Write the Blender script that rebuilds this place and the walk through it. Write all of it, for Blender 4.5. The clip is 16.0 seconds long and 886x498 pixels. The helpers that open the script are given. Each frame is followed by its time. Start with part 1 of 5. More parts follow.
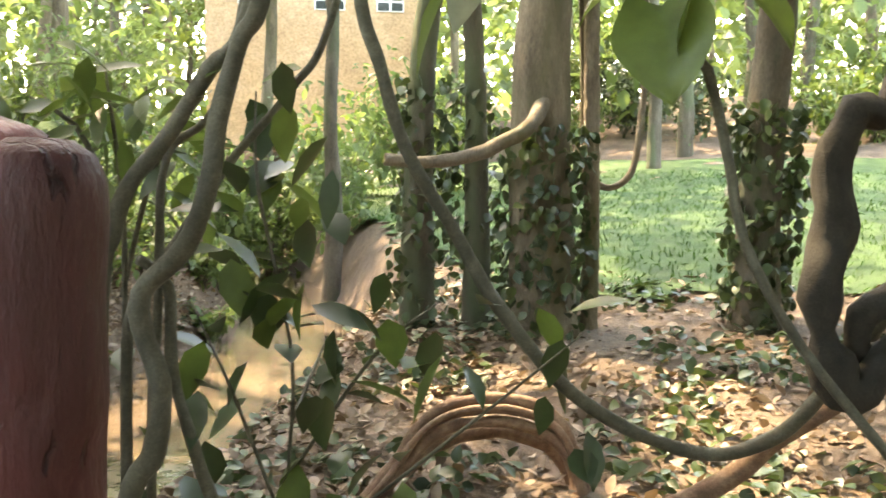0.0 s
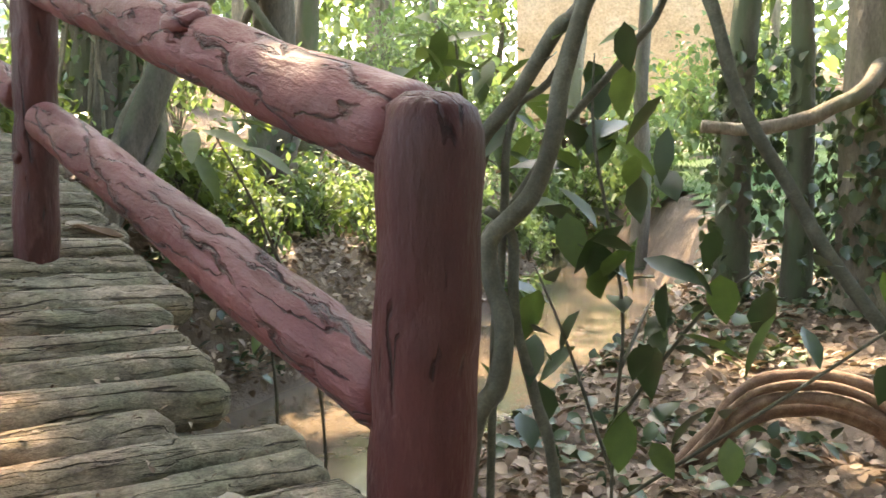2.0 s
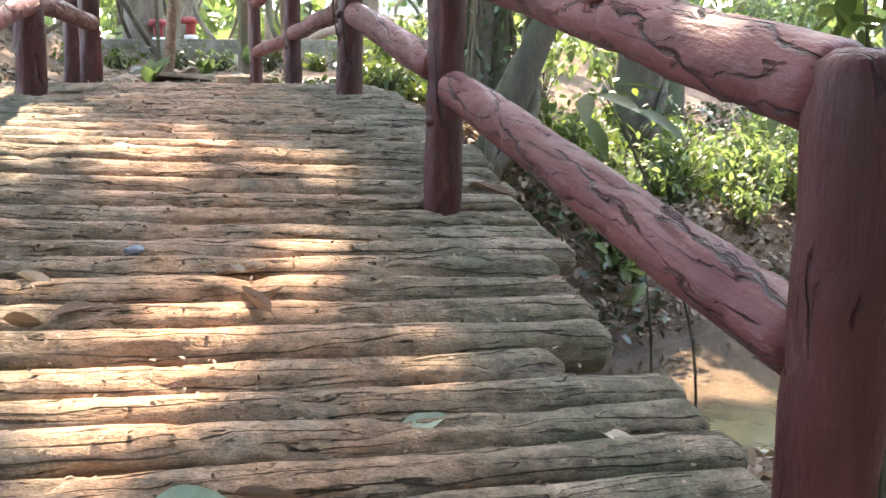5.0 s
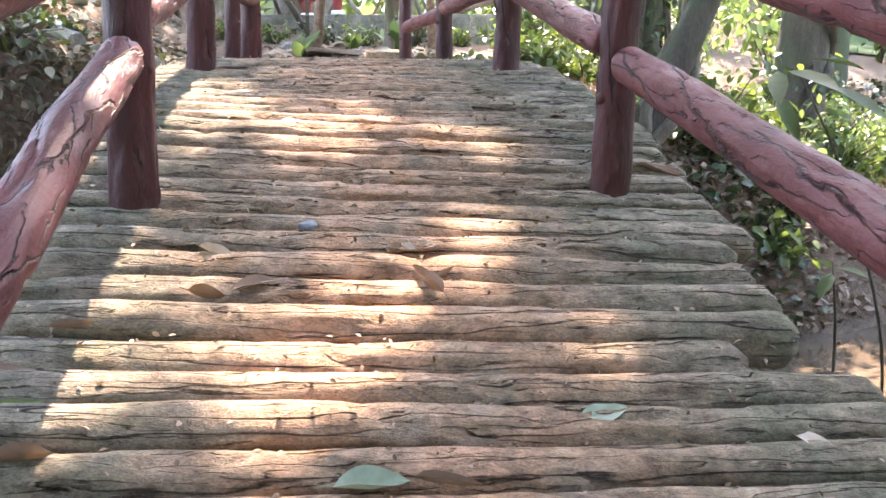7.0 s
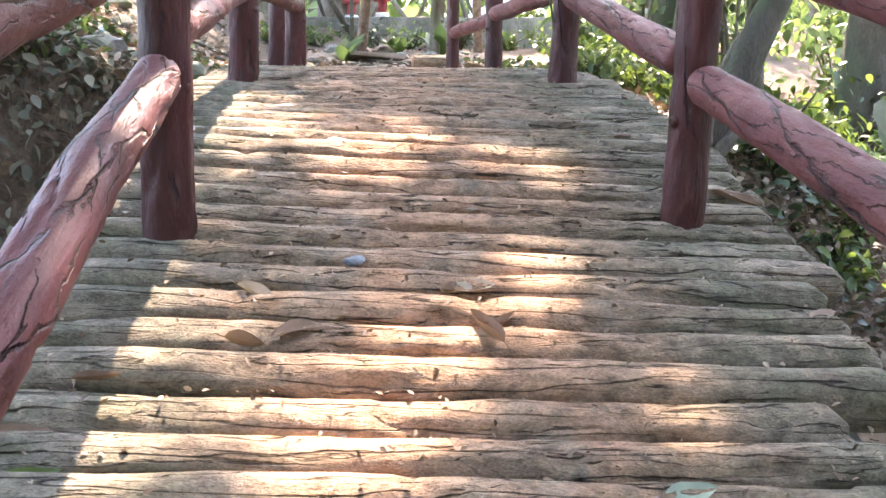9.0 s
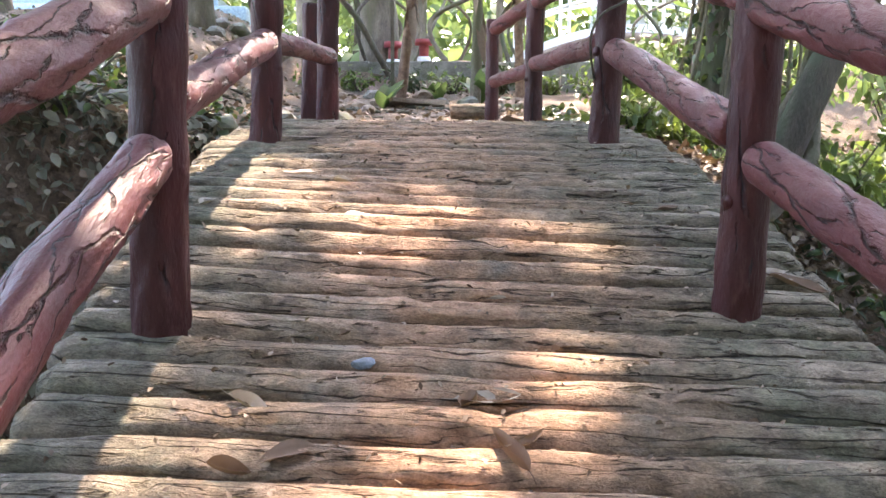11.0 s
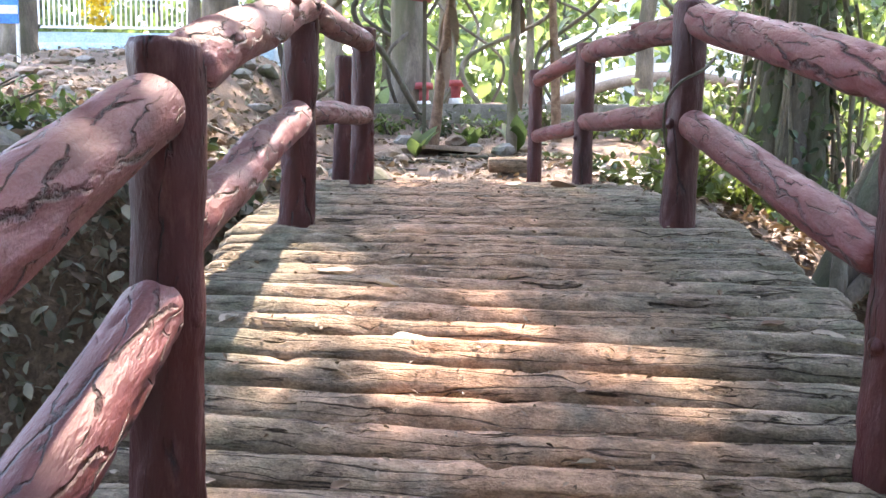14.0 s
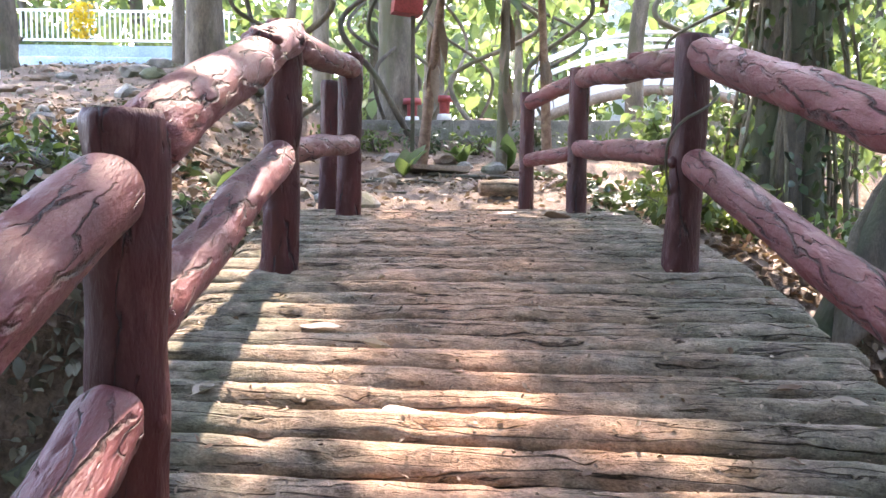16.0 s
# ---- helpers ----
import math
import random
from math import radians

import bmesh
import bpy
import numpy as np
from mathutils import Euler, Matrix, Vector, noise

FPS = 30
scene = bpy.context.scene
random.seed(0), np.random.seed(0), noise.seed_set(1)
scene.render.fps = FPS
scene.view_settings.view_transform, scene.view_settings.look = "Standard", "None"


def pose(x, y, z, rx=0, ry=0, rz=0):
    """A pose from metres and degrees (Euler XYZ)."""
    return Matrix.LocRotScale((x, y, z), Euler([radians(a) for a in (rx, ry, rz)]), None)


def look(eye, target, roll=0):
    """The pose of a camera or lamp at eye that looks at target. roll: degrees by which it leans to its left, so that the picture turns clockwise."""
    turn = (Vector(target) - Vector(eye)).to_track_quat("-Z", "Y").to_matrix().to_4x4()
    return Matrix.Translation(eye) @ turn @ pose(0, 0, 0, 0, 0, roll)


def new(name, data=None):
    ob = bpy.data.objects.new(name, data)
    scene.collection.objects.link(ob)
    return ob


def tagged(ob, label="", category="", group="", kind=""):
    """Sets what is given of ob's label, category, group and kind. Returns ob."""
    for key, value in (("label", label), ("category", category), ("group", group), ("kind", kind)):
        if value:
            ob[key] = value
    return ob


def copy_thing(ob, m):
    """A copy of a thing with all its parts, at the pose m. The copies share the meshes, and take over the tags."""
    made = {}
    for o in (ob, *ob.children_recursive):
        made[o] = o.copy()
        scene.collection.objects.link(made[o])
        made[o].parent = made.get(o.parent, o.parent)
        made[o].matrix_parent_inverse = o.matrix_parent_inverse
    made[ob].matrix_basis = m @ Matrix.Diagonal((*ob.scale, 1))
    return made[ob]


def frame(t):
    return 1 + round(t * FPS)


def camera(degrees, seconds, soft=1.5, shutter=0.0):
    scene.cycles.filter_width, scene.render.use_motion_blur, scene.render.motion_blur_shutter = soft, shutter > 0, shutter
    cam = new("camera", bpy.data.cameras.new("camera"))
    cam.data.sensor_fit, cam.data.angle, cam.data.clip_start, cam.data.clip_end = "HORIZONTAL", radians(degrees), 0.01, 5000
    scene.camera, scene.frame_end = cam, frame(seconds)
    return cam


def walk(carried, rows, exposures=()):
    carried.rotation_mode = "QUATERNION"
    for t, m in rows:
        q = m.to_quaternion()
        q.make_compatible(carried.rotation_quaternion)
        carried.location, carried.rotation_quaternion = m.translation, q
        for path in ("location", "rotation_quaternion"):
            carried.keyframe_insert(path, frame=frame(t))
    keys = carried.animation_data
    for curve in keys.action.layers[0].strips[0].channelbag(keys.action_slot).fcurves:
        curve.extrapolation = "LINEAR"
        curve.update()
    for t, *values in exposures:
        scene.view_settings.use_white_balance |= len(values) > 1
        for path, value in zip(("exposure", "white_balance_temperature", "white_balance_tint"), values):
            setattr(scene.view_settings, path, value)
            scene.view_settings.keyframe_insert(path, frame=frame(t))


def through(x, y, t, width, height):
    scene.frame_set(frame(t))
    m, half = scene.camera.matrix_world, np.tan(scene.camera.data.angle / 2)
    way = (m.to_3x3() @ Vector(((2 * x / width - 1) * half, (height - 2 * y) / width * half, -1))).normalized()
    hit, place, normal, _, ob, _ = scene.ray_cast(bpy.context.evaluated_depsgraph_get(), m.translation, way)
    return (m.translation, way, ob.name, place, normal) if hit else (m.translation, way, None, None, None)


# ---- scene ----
cam = camera(51.9, 16.0, shutter=0.25)
PATH = [
    (0, (0.119, 0.395, 1.217), (1.801, 1.465, 1.063), 0.1),
    (0.5, (0.076, 0.392, 1.21), (1.644, 1.621, 1.037), 0.2),
    (1, (0.043, 0.394, 1.197), (1.493, 1.758, 1.007), 0.2),
    (1.5, (0.016, 0.394, 1.184), (1.354, 1.866, 0.98), 0.1),
    (2, (-0.005, 0.383, 1.18), (1.237, 1.936, 0.968), -0.1),
    (2.5, (-0.027, 0.379, 1.175), (1.097, 2.017, 0.953), -0.3),
    (3, (-0.055, 0.365, 1.166), (0.93, 2.092, 0.94), -0.5),
    (3.5, (-0.09, 0.342, 1.153), (0.747, 2.144, 0.924), -0.4),
    (6, (-0.231, 0.299, 1.179), (0.202, 2.227, 0.871), -0.4),
    (6.5, (-0.261, 0.341, 1.18), (0.084, 2.285, 0.86), -0.1),
    (7, (-0.291, 0.404, 1.177), (0.002, 2.354, 0.845), -0.2),
    (7.5, (-0.311, 0.475, 1.187), (-0.054, 2.428, 0.841), -0.2),
    (8, (-0.321, 0.544, 1.206), (-0.084, 2.498, 0.853), 0.0),
    (10.5, (-0.246, 0.931, 1.339), (-0.101, 2.908, 1.067), 0.3),
    (11, (-0.214, 1.015, 1.372), (-0.102, 2.996, 1.118), 0.3),
    (11.5, (-0.205, 1.077, 1.393), (-0.122, 3.062, 1.162), 0.3),
    (12, (-0.207, 1.155, 1.404), (-0.137, 3.143, 1.197), 0.4),
    (12.5, (-0.217, 1.262, 1.414), (-0.158, 3.252, 1.229), 0.4),
    (13, (-0.24, 1.381, 1.442), (-0.193, 3.373, 1.271), 0.4),
    (13.5, (-0.28, 1.515, 1.515), (-0.231, 3.507, 1.337), 0.4),
    (14, (-0.315, 1.592, 1.609), (-0.255, 3.582, 1.418), 0.5),
    (14.5, (-0.328, 1.634, 1.685), (-0.255, 3.623, 1.489), 0.5),
    (15, (-0.339, 1.683, 1.716), (-0.259, 3.671, 1.52), 0.7),
    (15.5, (-0.343, 1.744, 1.729), (-0.262, 3.734, 1.54), 0.6),
    (16, (-0.322, 1.822, 1.752), (-0.236, 3.813, 1.578), 0.4),
]
walk(cam, [(t, look(eye, target, roll)) for t, eye, target, roll in PATH],
     [(0, 4.85, 10700, 11), (2, 4.85, 9200, 12), (3.5, 4.85, 8500, 13), (7, 5.15, 7500, 22), (8.2, 5.3, 7450, 21), (10.5, 4.76, 7400, 22), (11, 4.72, 7400, 22), (13.5, 4.7, 7300, 23), (14.5, 4.84, 7250, 24), (16, 4.68, 7200, 25)])

# ---- light ----
SUN = Vector((0.109, 0.606, 0.788)).normalized()
world = bpy.data.worlds.new("world")
scene.world = world
world.use_nodes = True
wn = world.node_tree.nodes
sky = wn.new("ShaderNodeTexSky")
sky.sky_type, sky.sun_disc = "NISHITA", False
sky.sun_elevation, sky.sun_rotation = math.asin(SUN.z), math.atan2(SUN.x, SUN.y)
wn["Background"].inputs["Strength"].default_value = 0.15
world.node_tree.links.new(sky.outputs[0], wn["Background"].inputs[0])
sun = new("sun", bpy.data.lights.new("sun", "SUN"))
sun.data.energy, sun.data.angle, sun.data.color = 1.08, radians(1.0), (1.0, 0.92, 0.80)
sun.matrix_world = look((0, 0, 30), Vector((0, 0, 30)) - SUN)


# ---- materials ----
def ramp(nt, fac, stops):
    r = nt.nodes.new("ShaderNodeValToRGB")
    while len(r.color_ramp.elements) < len(stops):
        r.color_ramp.elements.new(0.5)
    for e, (p, c) in zip(r.color_ramp.elements, stops):
        e.position, e.color = p, (*c, 1) if len(c) == 3 else c
    nt.links.new(fac, r.inputs[0])
    return r.outputs[0]


def mixc(nt, fac, a, b, mode="MIX"):
    m = nt.nodes.new("ShaderNodeMix")
    m.data_type, m.blend_type = "RGBA", mode
    for sock, v in ((m.inputs[0], fac), (m.inputs[6], a), (m.inputs[7], b)):
        if hasattr(v, "is_linked"):
            nt.links.new(v, sock)
        else:
            sock.default_value = v if isinstance(v, (int, float)) else (*v, 1)
    return m.outputs[2]


def calc(nt, op, a, b=0.0, clamp=False):
    m = nt.nodes.new("ShaderNodeMath")
    m.operation, m.use_clamp = op, clamp
    for sock, v in zip(m.inputs, (a, b)):
        if hasattr(v, "is_linked"):
            nt.links.new(v, sock)
        else:
            sock.default_value = v
    return m.outputs[0]


def noise_tex(nt, scale, vec=None, detail=6.0, rough=0.6, distort=0.0):
    n = nt.nodes.new("ShaderNodeTexNoise")
    n.inputs["Scale"].default_value, n.inputs["Detail"].default_value = scale, detail
    n.inputs["Roughness"].default_value, n.inputs["Distortion"].default_value = rough, distort
    if vec is not None:
        nt.links.new(vec, n.inputs["Vector"])
    return n.outputs["Fac"]


def coords(nt, which="Object", scale=(1, 1, 1), shift=False):
    t = nt.nodes.new("ShaderNodeTexCoord")
    m = nt.nodes.new("ShaderNodeMapping")
    m.inputs["Scale"].default_value = scale
    nt.links.new(t.outputs[which], m.inputs["Vector"])
    if shift:
        info = nt.nodes.new("ShaderNodeObjectInfo")
        c = nt.nodes.new("ShaderNodeCombineXYZ")
        k = calc(nt, "MULTIPLY", info.outputs["Random"], 37.0)
        for n in range(3):
            nt.links.new(k, c.inputs[n])
        nt.links.new(c.outputs[0], m.inputs["Location"])
    return m.outputs[0]


def material(name, rough=0.7):
    m = bpy.data.materials.new(name)
    m.use_nodes = True
    nt = m.node_tree
    b = nt.nodes["Principled BSDF"]
    b.inputs["Roughness"].default_value = rough
    return m, nt, b


def bump(nt, b, height, strength=0.5, dist=0.02):
    n = nt.nodes.new("ShaderNodeBump")
    n.inputs["Strength"].default_value, n.inputs["Distance"].default_value = strength, dist
    nt.links.new(height, n.inputs["Height"])
    nt.links.new(n.outputs[0], b.inputs["Normal"])


def cracks(nt, vec, axis, lines, twist, wander, scale, width, amount):
    """Broken furrows along the grain (axis 0 or 2): 1 in a furrow, 0 elsewhere."""
    raw = nt.nodes.new("ShaderNodeTexCoord")
    sep = nt.nodes.new("ShaderNodeSeparateXYZ")
    nt.links.new(raw.outputs["Object"], sep.inputs[0])
    turn = calc(nt, "ARCTAN2", sep.outputs[1], sep.outputs[2 - axis])
    info = nt.nodes.new("ShaderNodeObjectInfo")
    phase = calc(nt, "ADD", calc(nt, "MULTIPLY", turn, lines), calc(nt, "MULTIPLY", sep.outputs[axis], twist))
    phase = calc(nt, "ADD", phase, calc(nt, "MULTIPLY", info.outputs["Random"], 40.0))
    phase = calc(nt, "ADD", phase, calc(nt, "MULTIPLY", noise_tex(nt, scale, vec, 3.0, 0.6), wander))
    phase = calc(nt, "ADD", phase, calc(nt, "MULTIPLY", noise_tex(nt, scale * 7.0, vec, 4.0, 0.7), 0.9))
    line = calc(nt, "SUBTRACT", 1.0, calc(nt, "DIVIDE", calc(nt, "ABSOLUTE", calc(nt, "SINE", phase)), width, True), True)
    gate = noise_tex(nt, scale * 1.3, vec, 3.0)
    on = calc(nt, "MULTIPLY", calc(nt, "SUBTRACT", gate, amount), 12.0, True)
    return calc(nt, "MULTIPLY", line, on)


def paint_red(name, along, axis, amount, tones):
    """Red paint on cracked concrete bark; the furrows run along the grain."""
    m, nt, b = material(name, 0.42)
    v = coords(nt, "Object", along, True)
    c = calc(nt, "MAXIMUM", cracks(nt, v, axis, 2.0, 4.0, 5.5, 6.0, 0.22, amount - 0.01), cracks(nt, v, axis, 4.0, -8.0, 6.5, 12.0, 0.20, amount + 0.05))
    big, fine = noise_tex(nt, 6.0, v), noise_tex(nt, 90.0, v, 4.0)
    col = ramp(nt, big, list(zip((0.3, 0.55, 0.75), tones)))
    worn = calc(nt, "MULTIPLY", calc(nt, "SUBTRACT", noise_tex(nt, 16.0, v, 8.0, 0.7), 0.55), 6.0, True)
    col = mixc(nt, calc(nt, "MULTIPLY", worn, 0.28), col, (0.25, 0.14, 0.138))
    col = mixc(nt, calc(nt, "MULTIPLY", c, 0.9), col, (0.018, 0.011, 0.012))
    nt.links.new(col, b.inputs["Base Color"])
    nt.links.new(ramp(nt, noise_tex(nt, 11.0, v), [(0.3, (0.42,) * 3), (0.7, (0.62,) * 3)]), b.inputs["Roughness"])
    b.inputs["Specular IOR Level"].default_value = 0.32
    mid = noise_tex(nt, 22.0, v, 5.0, 0.65)
    h = calc(nt, "SUBTRACT", calc(nt, "ADD", calc(nt, "MULTIPLY", big, 0.35), calc(nt, "ADD", calc(nt, "MULTIPLY", mid, 0.42), calc(nt, "MULTIPLY", fine, 0.16))), calc(nt, "MULTIPLY", c, 1.0))
    bump(nt, b, h, 1.0, 0.022)
    return m


def log_concrete():
    m, nt, b = material("log_concrete", 0.88)
    v = coords(nt, "Object", (0.13, 1, 1), True)
    c = calc(nt, "MAXIMUM", cracks(nt, v, 0, 4.0, 0.6, 11.0, 6.0, 0.17, 0.42), cracks(nt, v, 0, 8.0, -1.5, 14.0, 16.0, 0.24, 0.49))
    w = coords(nt, "Object", (0.6, 1, 1), True)
    big, fine, grit = noise_tex(nt, 4.5, w, 7.0, 0.65), noise_tex(nt, 26.0, w, 6.0, 0.7), noise_tex(nt, 170.0, w, 3.0, 0.7)
    col = ramp(nt, big, [(0.3, (0.13, 0.105, 0.078)), (0.52, (0.225, 0.180, 0.132)), (0.72, (0.34, 0.275, 0.205))])
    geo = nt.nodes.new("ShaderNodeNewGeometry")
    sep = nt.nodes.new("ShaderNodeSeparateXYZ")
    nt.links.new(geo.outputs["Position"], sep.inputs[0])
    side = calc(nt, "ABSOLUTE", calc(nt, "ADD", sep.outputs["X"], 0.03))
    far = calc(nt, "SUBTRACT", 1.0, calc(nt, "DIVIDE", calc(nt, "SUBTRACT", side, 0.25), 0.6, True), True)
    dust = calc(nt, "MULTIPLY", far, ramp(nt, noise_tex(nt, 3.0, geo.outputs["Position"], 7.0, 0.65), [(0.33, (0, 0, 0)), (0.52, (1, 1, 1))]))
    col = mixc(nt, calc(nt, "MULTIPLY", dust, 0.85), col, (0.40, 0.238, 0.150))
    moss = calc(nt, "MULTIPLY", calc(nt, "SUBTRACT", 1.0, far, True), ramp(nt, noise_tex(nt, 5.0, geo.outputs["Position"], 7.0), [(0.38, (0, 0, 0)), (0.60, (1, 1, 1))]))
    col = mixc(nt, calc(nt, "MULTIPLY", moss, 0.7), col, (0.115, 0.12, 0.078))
    dirt = ramp(nt, noise_tex(nt, 9.0, geo.outputs["Position"], 8.0, 0.7), [(0.52, (0, 0, 0)), (0.68, (1, 1, 1))])
    col = mixc(nt, calc(nt, "MULTIPLY", dirt, 0.55), col, (0.10, 0.078, 0.058))
    col = mixc(nt, 0.55, col, ramp(nt, fine, [(0.34, (0.1,) * 3), (0.66, (0.9,) * 3)]), "OVERLAY")
    col = mixc(nt, 0.40, col, ramp(nt, grit, [(0.35, (0.2,) * 3), (0.65, (0.8,) * 3)]), "OVERLAY")
    col = mixc(nt, calc(nt, "MULTIPLY", c, 0.92), col, (0.022, 0.018, 0.013))
    nt.links.new(col, b.inputs["Base Color"])
    b.inputs["Specular IOR Level"].default_value = 0.25
    h = calc(nt, "ADD", calc(nt, "MULTIPLY", big, 0.5), calc(nt, "ADD", calc(nt, "MULTIPLY", fine, 0.35), calc(nt, "MULTIPLY", grit, 0.12)))
    bump(nt, b, calc(nt, "SUBTRACT", h, calc(nt, "MULTIPLY", c, 1.0)), 1.0, 0.036)
    return m


def surface(name, lo, mid, hi, scale, rough=0.9, relief=0.6, depth=0.03, stretch=(1, 1, 1), which="Object", stain=None, fine=12.0):
    """A rough natural surface in three tones, with grain and stains."""
    m, nt, b = material(name, rough)
    v = coords(nt, which, stretch, True)
    a, f = noise_tex(nt, scale, v, 8.0, 0.65), noise_tex(nt, scale * fine, v, 5.0, 0.7)
    col = ramp(nt, a, [(0.3, lo), (0.5, mid), (0.72, hi)])
    col = mixc(nt, 0.5, col, ramp(nt, f, [(0.32, (0.2,) * 3), (0.68, (0.8,) * 3)]), "OVERLAY")
    if stain:
        s = ramp(nt, noise_tex(nt, scale * 0.35, v, 4.0), [(0.48, (0, 0, 0)), (0.62, (1, 1, 1))])
        col = mixc(nt, s, col, stain)
    nt.links.new(col, b.inputs["Base Color"])
    bump(nt, b, calc(nt, "ADD", a, calc(nt, "MULTIPLY", f, 0.5)), relief, depth)
    return m


def leafy(name, dark, light, gloss=0.4, through=0.35):
    """Leaves: each blade has its own tone, and light shines through it."""
    m, nt, b = material(name, gloss)
    geo = nt.nodes.new("ShaderNodeNewGeometry")
    col = ramp(nt, geo.outputs["Random Per Island"], [(0.0, dark), (0.6, tuple((p + q) / 2 for p, q in zip(dark, light))), (1.0, light)])
    vein = noise_tex(nt, 30.0, coords(nt), 4.0)
    col = mixc(nt, 0.3, col, ramp(nt, vein, [(0.3, (0.3,) * 3), (0.7, (0.7,) * 3)]), "OVERLAY")
    nt.links.new(col, b.inputs["Base Color"])
    tr = nt.nodes.new("ShaderNodeBsdfTranslucent")
    nt.links.new(mixc(nt, 1.0, col, (1.0, 1.0, 0.70), "MULTIPLY"), tr.inputs[0])
    mx = nt.nodes.new("ShaderNodeMixShader")
    mx.inputs[0].default_value = through
    out = nt.nodes["Material Output"]
    nt.links.new(b.outputs[0], mx.inputs[1])
    nt.links.new(tr.outputs[0], mx.inputs[2])
    nt.links.new(mx.outputs[0], out.inputs[0])
    return m


def water_mat():
    m, nt, b = material("muddy_water", 0.06)
    v = coords(nt)
    col = ramp(nt, noise_tex(nt, 0.9, v), [(0.35, (0.075, 0.058, 0.042)), (0.65, (0.15, 0.112, 0.08))])
    nt.links.new(col, b.inputs["Base Color"])
    bump(nt, b, noise_tex(nt, 5.0, v, 3.0), 0.25, 0.02)
    return m


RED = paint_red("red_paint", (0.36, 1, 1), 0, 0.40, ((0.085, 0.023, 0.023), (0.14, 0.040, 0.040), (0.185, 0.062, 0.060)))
# darker copy of the rail paint: the posts' backlit shade is in the colour
RED_SHADED = paint_red("red_paint_shaded", (1, 1, 0.3), 2, 0.52, ((0.034, 0.0085, 0.008), (0.062, 0.0135, 0.013), (0.098, 0.024, 0.022)))
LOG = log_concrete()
EARTH = surface("leafy_soil", (0.075, 0.052, 0.036), (0.15, 0.105, 0.072), (0.27, 0.18, 0.125), 1.7, 0.95, 1.0, 0.06, stain=(0.12, 0.085, 0.06), fine=16.0)
BARK = surface("grey_bark", (0.085, 0.068, 0.05), (0.165, 0.135, 0.10), (0.27, 0.225, 0.17), 6.0, 0.9, 1.0, 0.04, (1, 1, 0.3), stain=(0.11, 0.105, 0.06))
DARK_BARK = surface("dark_bark", (0.045, 0.038, 0.028), (0.085, 0.07, 0.052), (0.14, 0.12, 0.09), 6.0, 0.9, 0.9, 0.03, (1, 1, 0.3), stain=(0.07, 0.085, 0.045))
VINE = surface("vine_bark", (0.036, 0.034, 0.022), (0.072, 0.068, 0.046), (0.125, 0.12, 0.085), 16.0, 0.75, 0.6, 0.006)
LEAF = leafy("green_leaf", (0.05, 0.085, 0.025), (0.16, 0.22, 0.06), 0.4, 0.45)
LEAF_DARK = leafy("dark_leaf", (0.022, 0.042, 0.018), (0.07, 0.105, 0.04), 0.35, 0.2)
# paler copy of LEAF: sunshine and distant haze are put into its colour
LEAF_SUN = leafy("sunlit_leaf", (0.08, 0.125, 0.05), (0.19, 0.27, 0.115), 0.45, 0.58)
LITTER = leafy("dead_leaf", (0.09, 0.052, 0.03), (0.37, 0.275, 0.20), 0.7, 0.1)
BANK_LEAF = leafy("rotting_leaf", (0.075, 0.08, 0.052), (0.32, 0.29, 0.215), 0.7, 0.1)
WATER = water_mat()
GRASS = leafy("grass_blades", (0.024, 0.068, 0.012), (0.050, 0.115, 0.023), 0.65, 0.5)
STONE = surface("grey_stone", (0.12, 0.115, 0.10), (0.22, 0.21, 0.185), (0.34, 0.32, 0.29), 4.0, 0.9, 0.7, 0.02, stain=(0.12, 0.13, 0.075))


# ---- shape helpers ----
def mesh_from(name, verts, faces, mat, smooth=True):
    me = bpy.data.meshes.new(name)
    me.from_pydata([tuple(v) for v in verts], [], [tuple(f) for f in faces])
    me.materials.append(mat)
    if smooth:
        me.polygons.foreach_set("use_smooth", [True] * len(me.polygons))
    me.update()
    return me


def thing(name, label, category, group="", kind=""):
    return tagged(new(name), label, category, group, kind)


def piece(name, me, parent, label=""):
    ob = new(name, me)
    ob.parent = parent
    if label:
        ob["label"] = label
    return ob


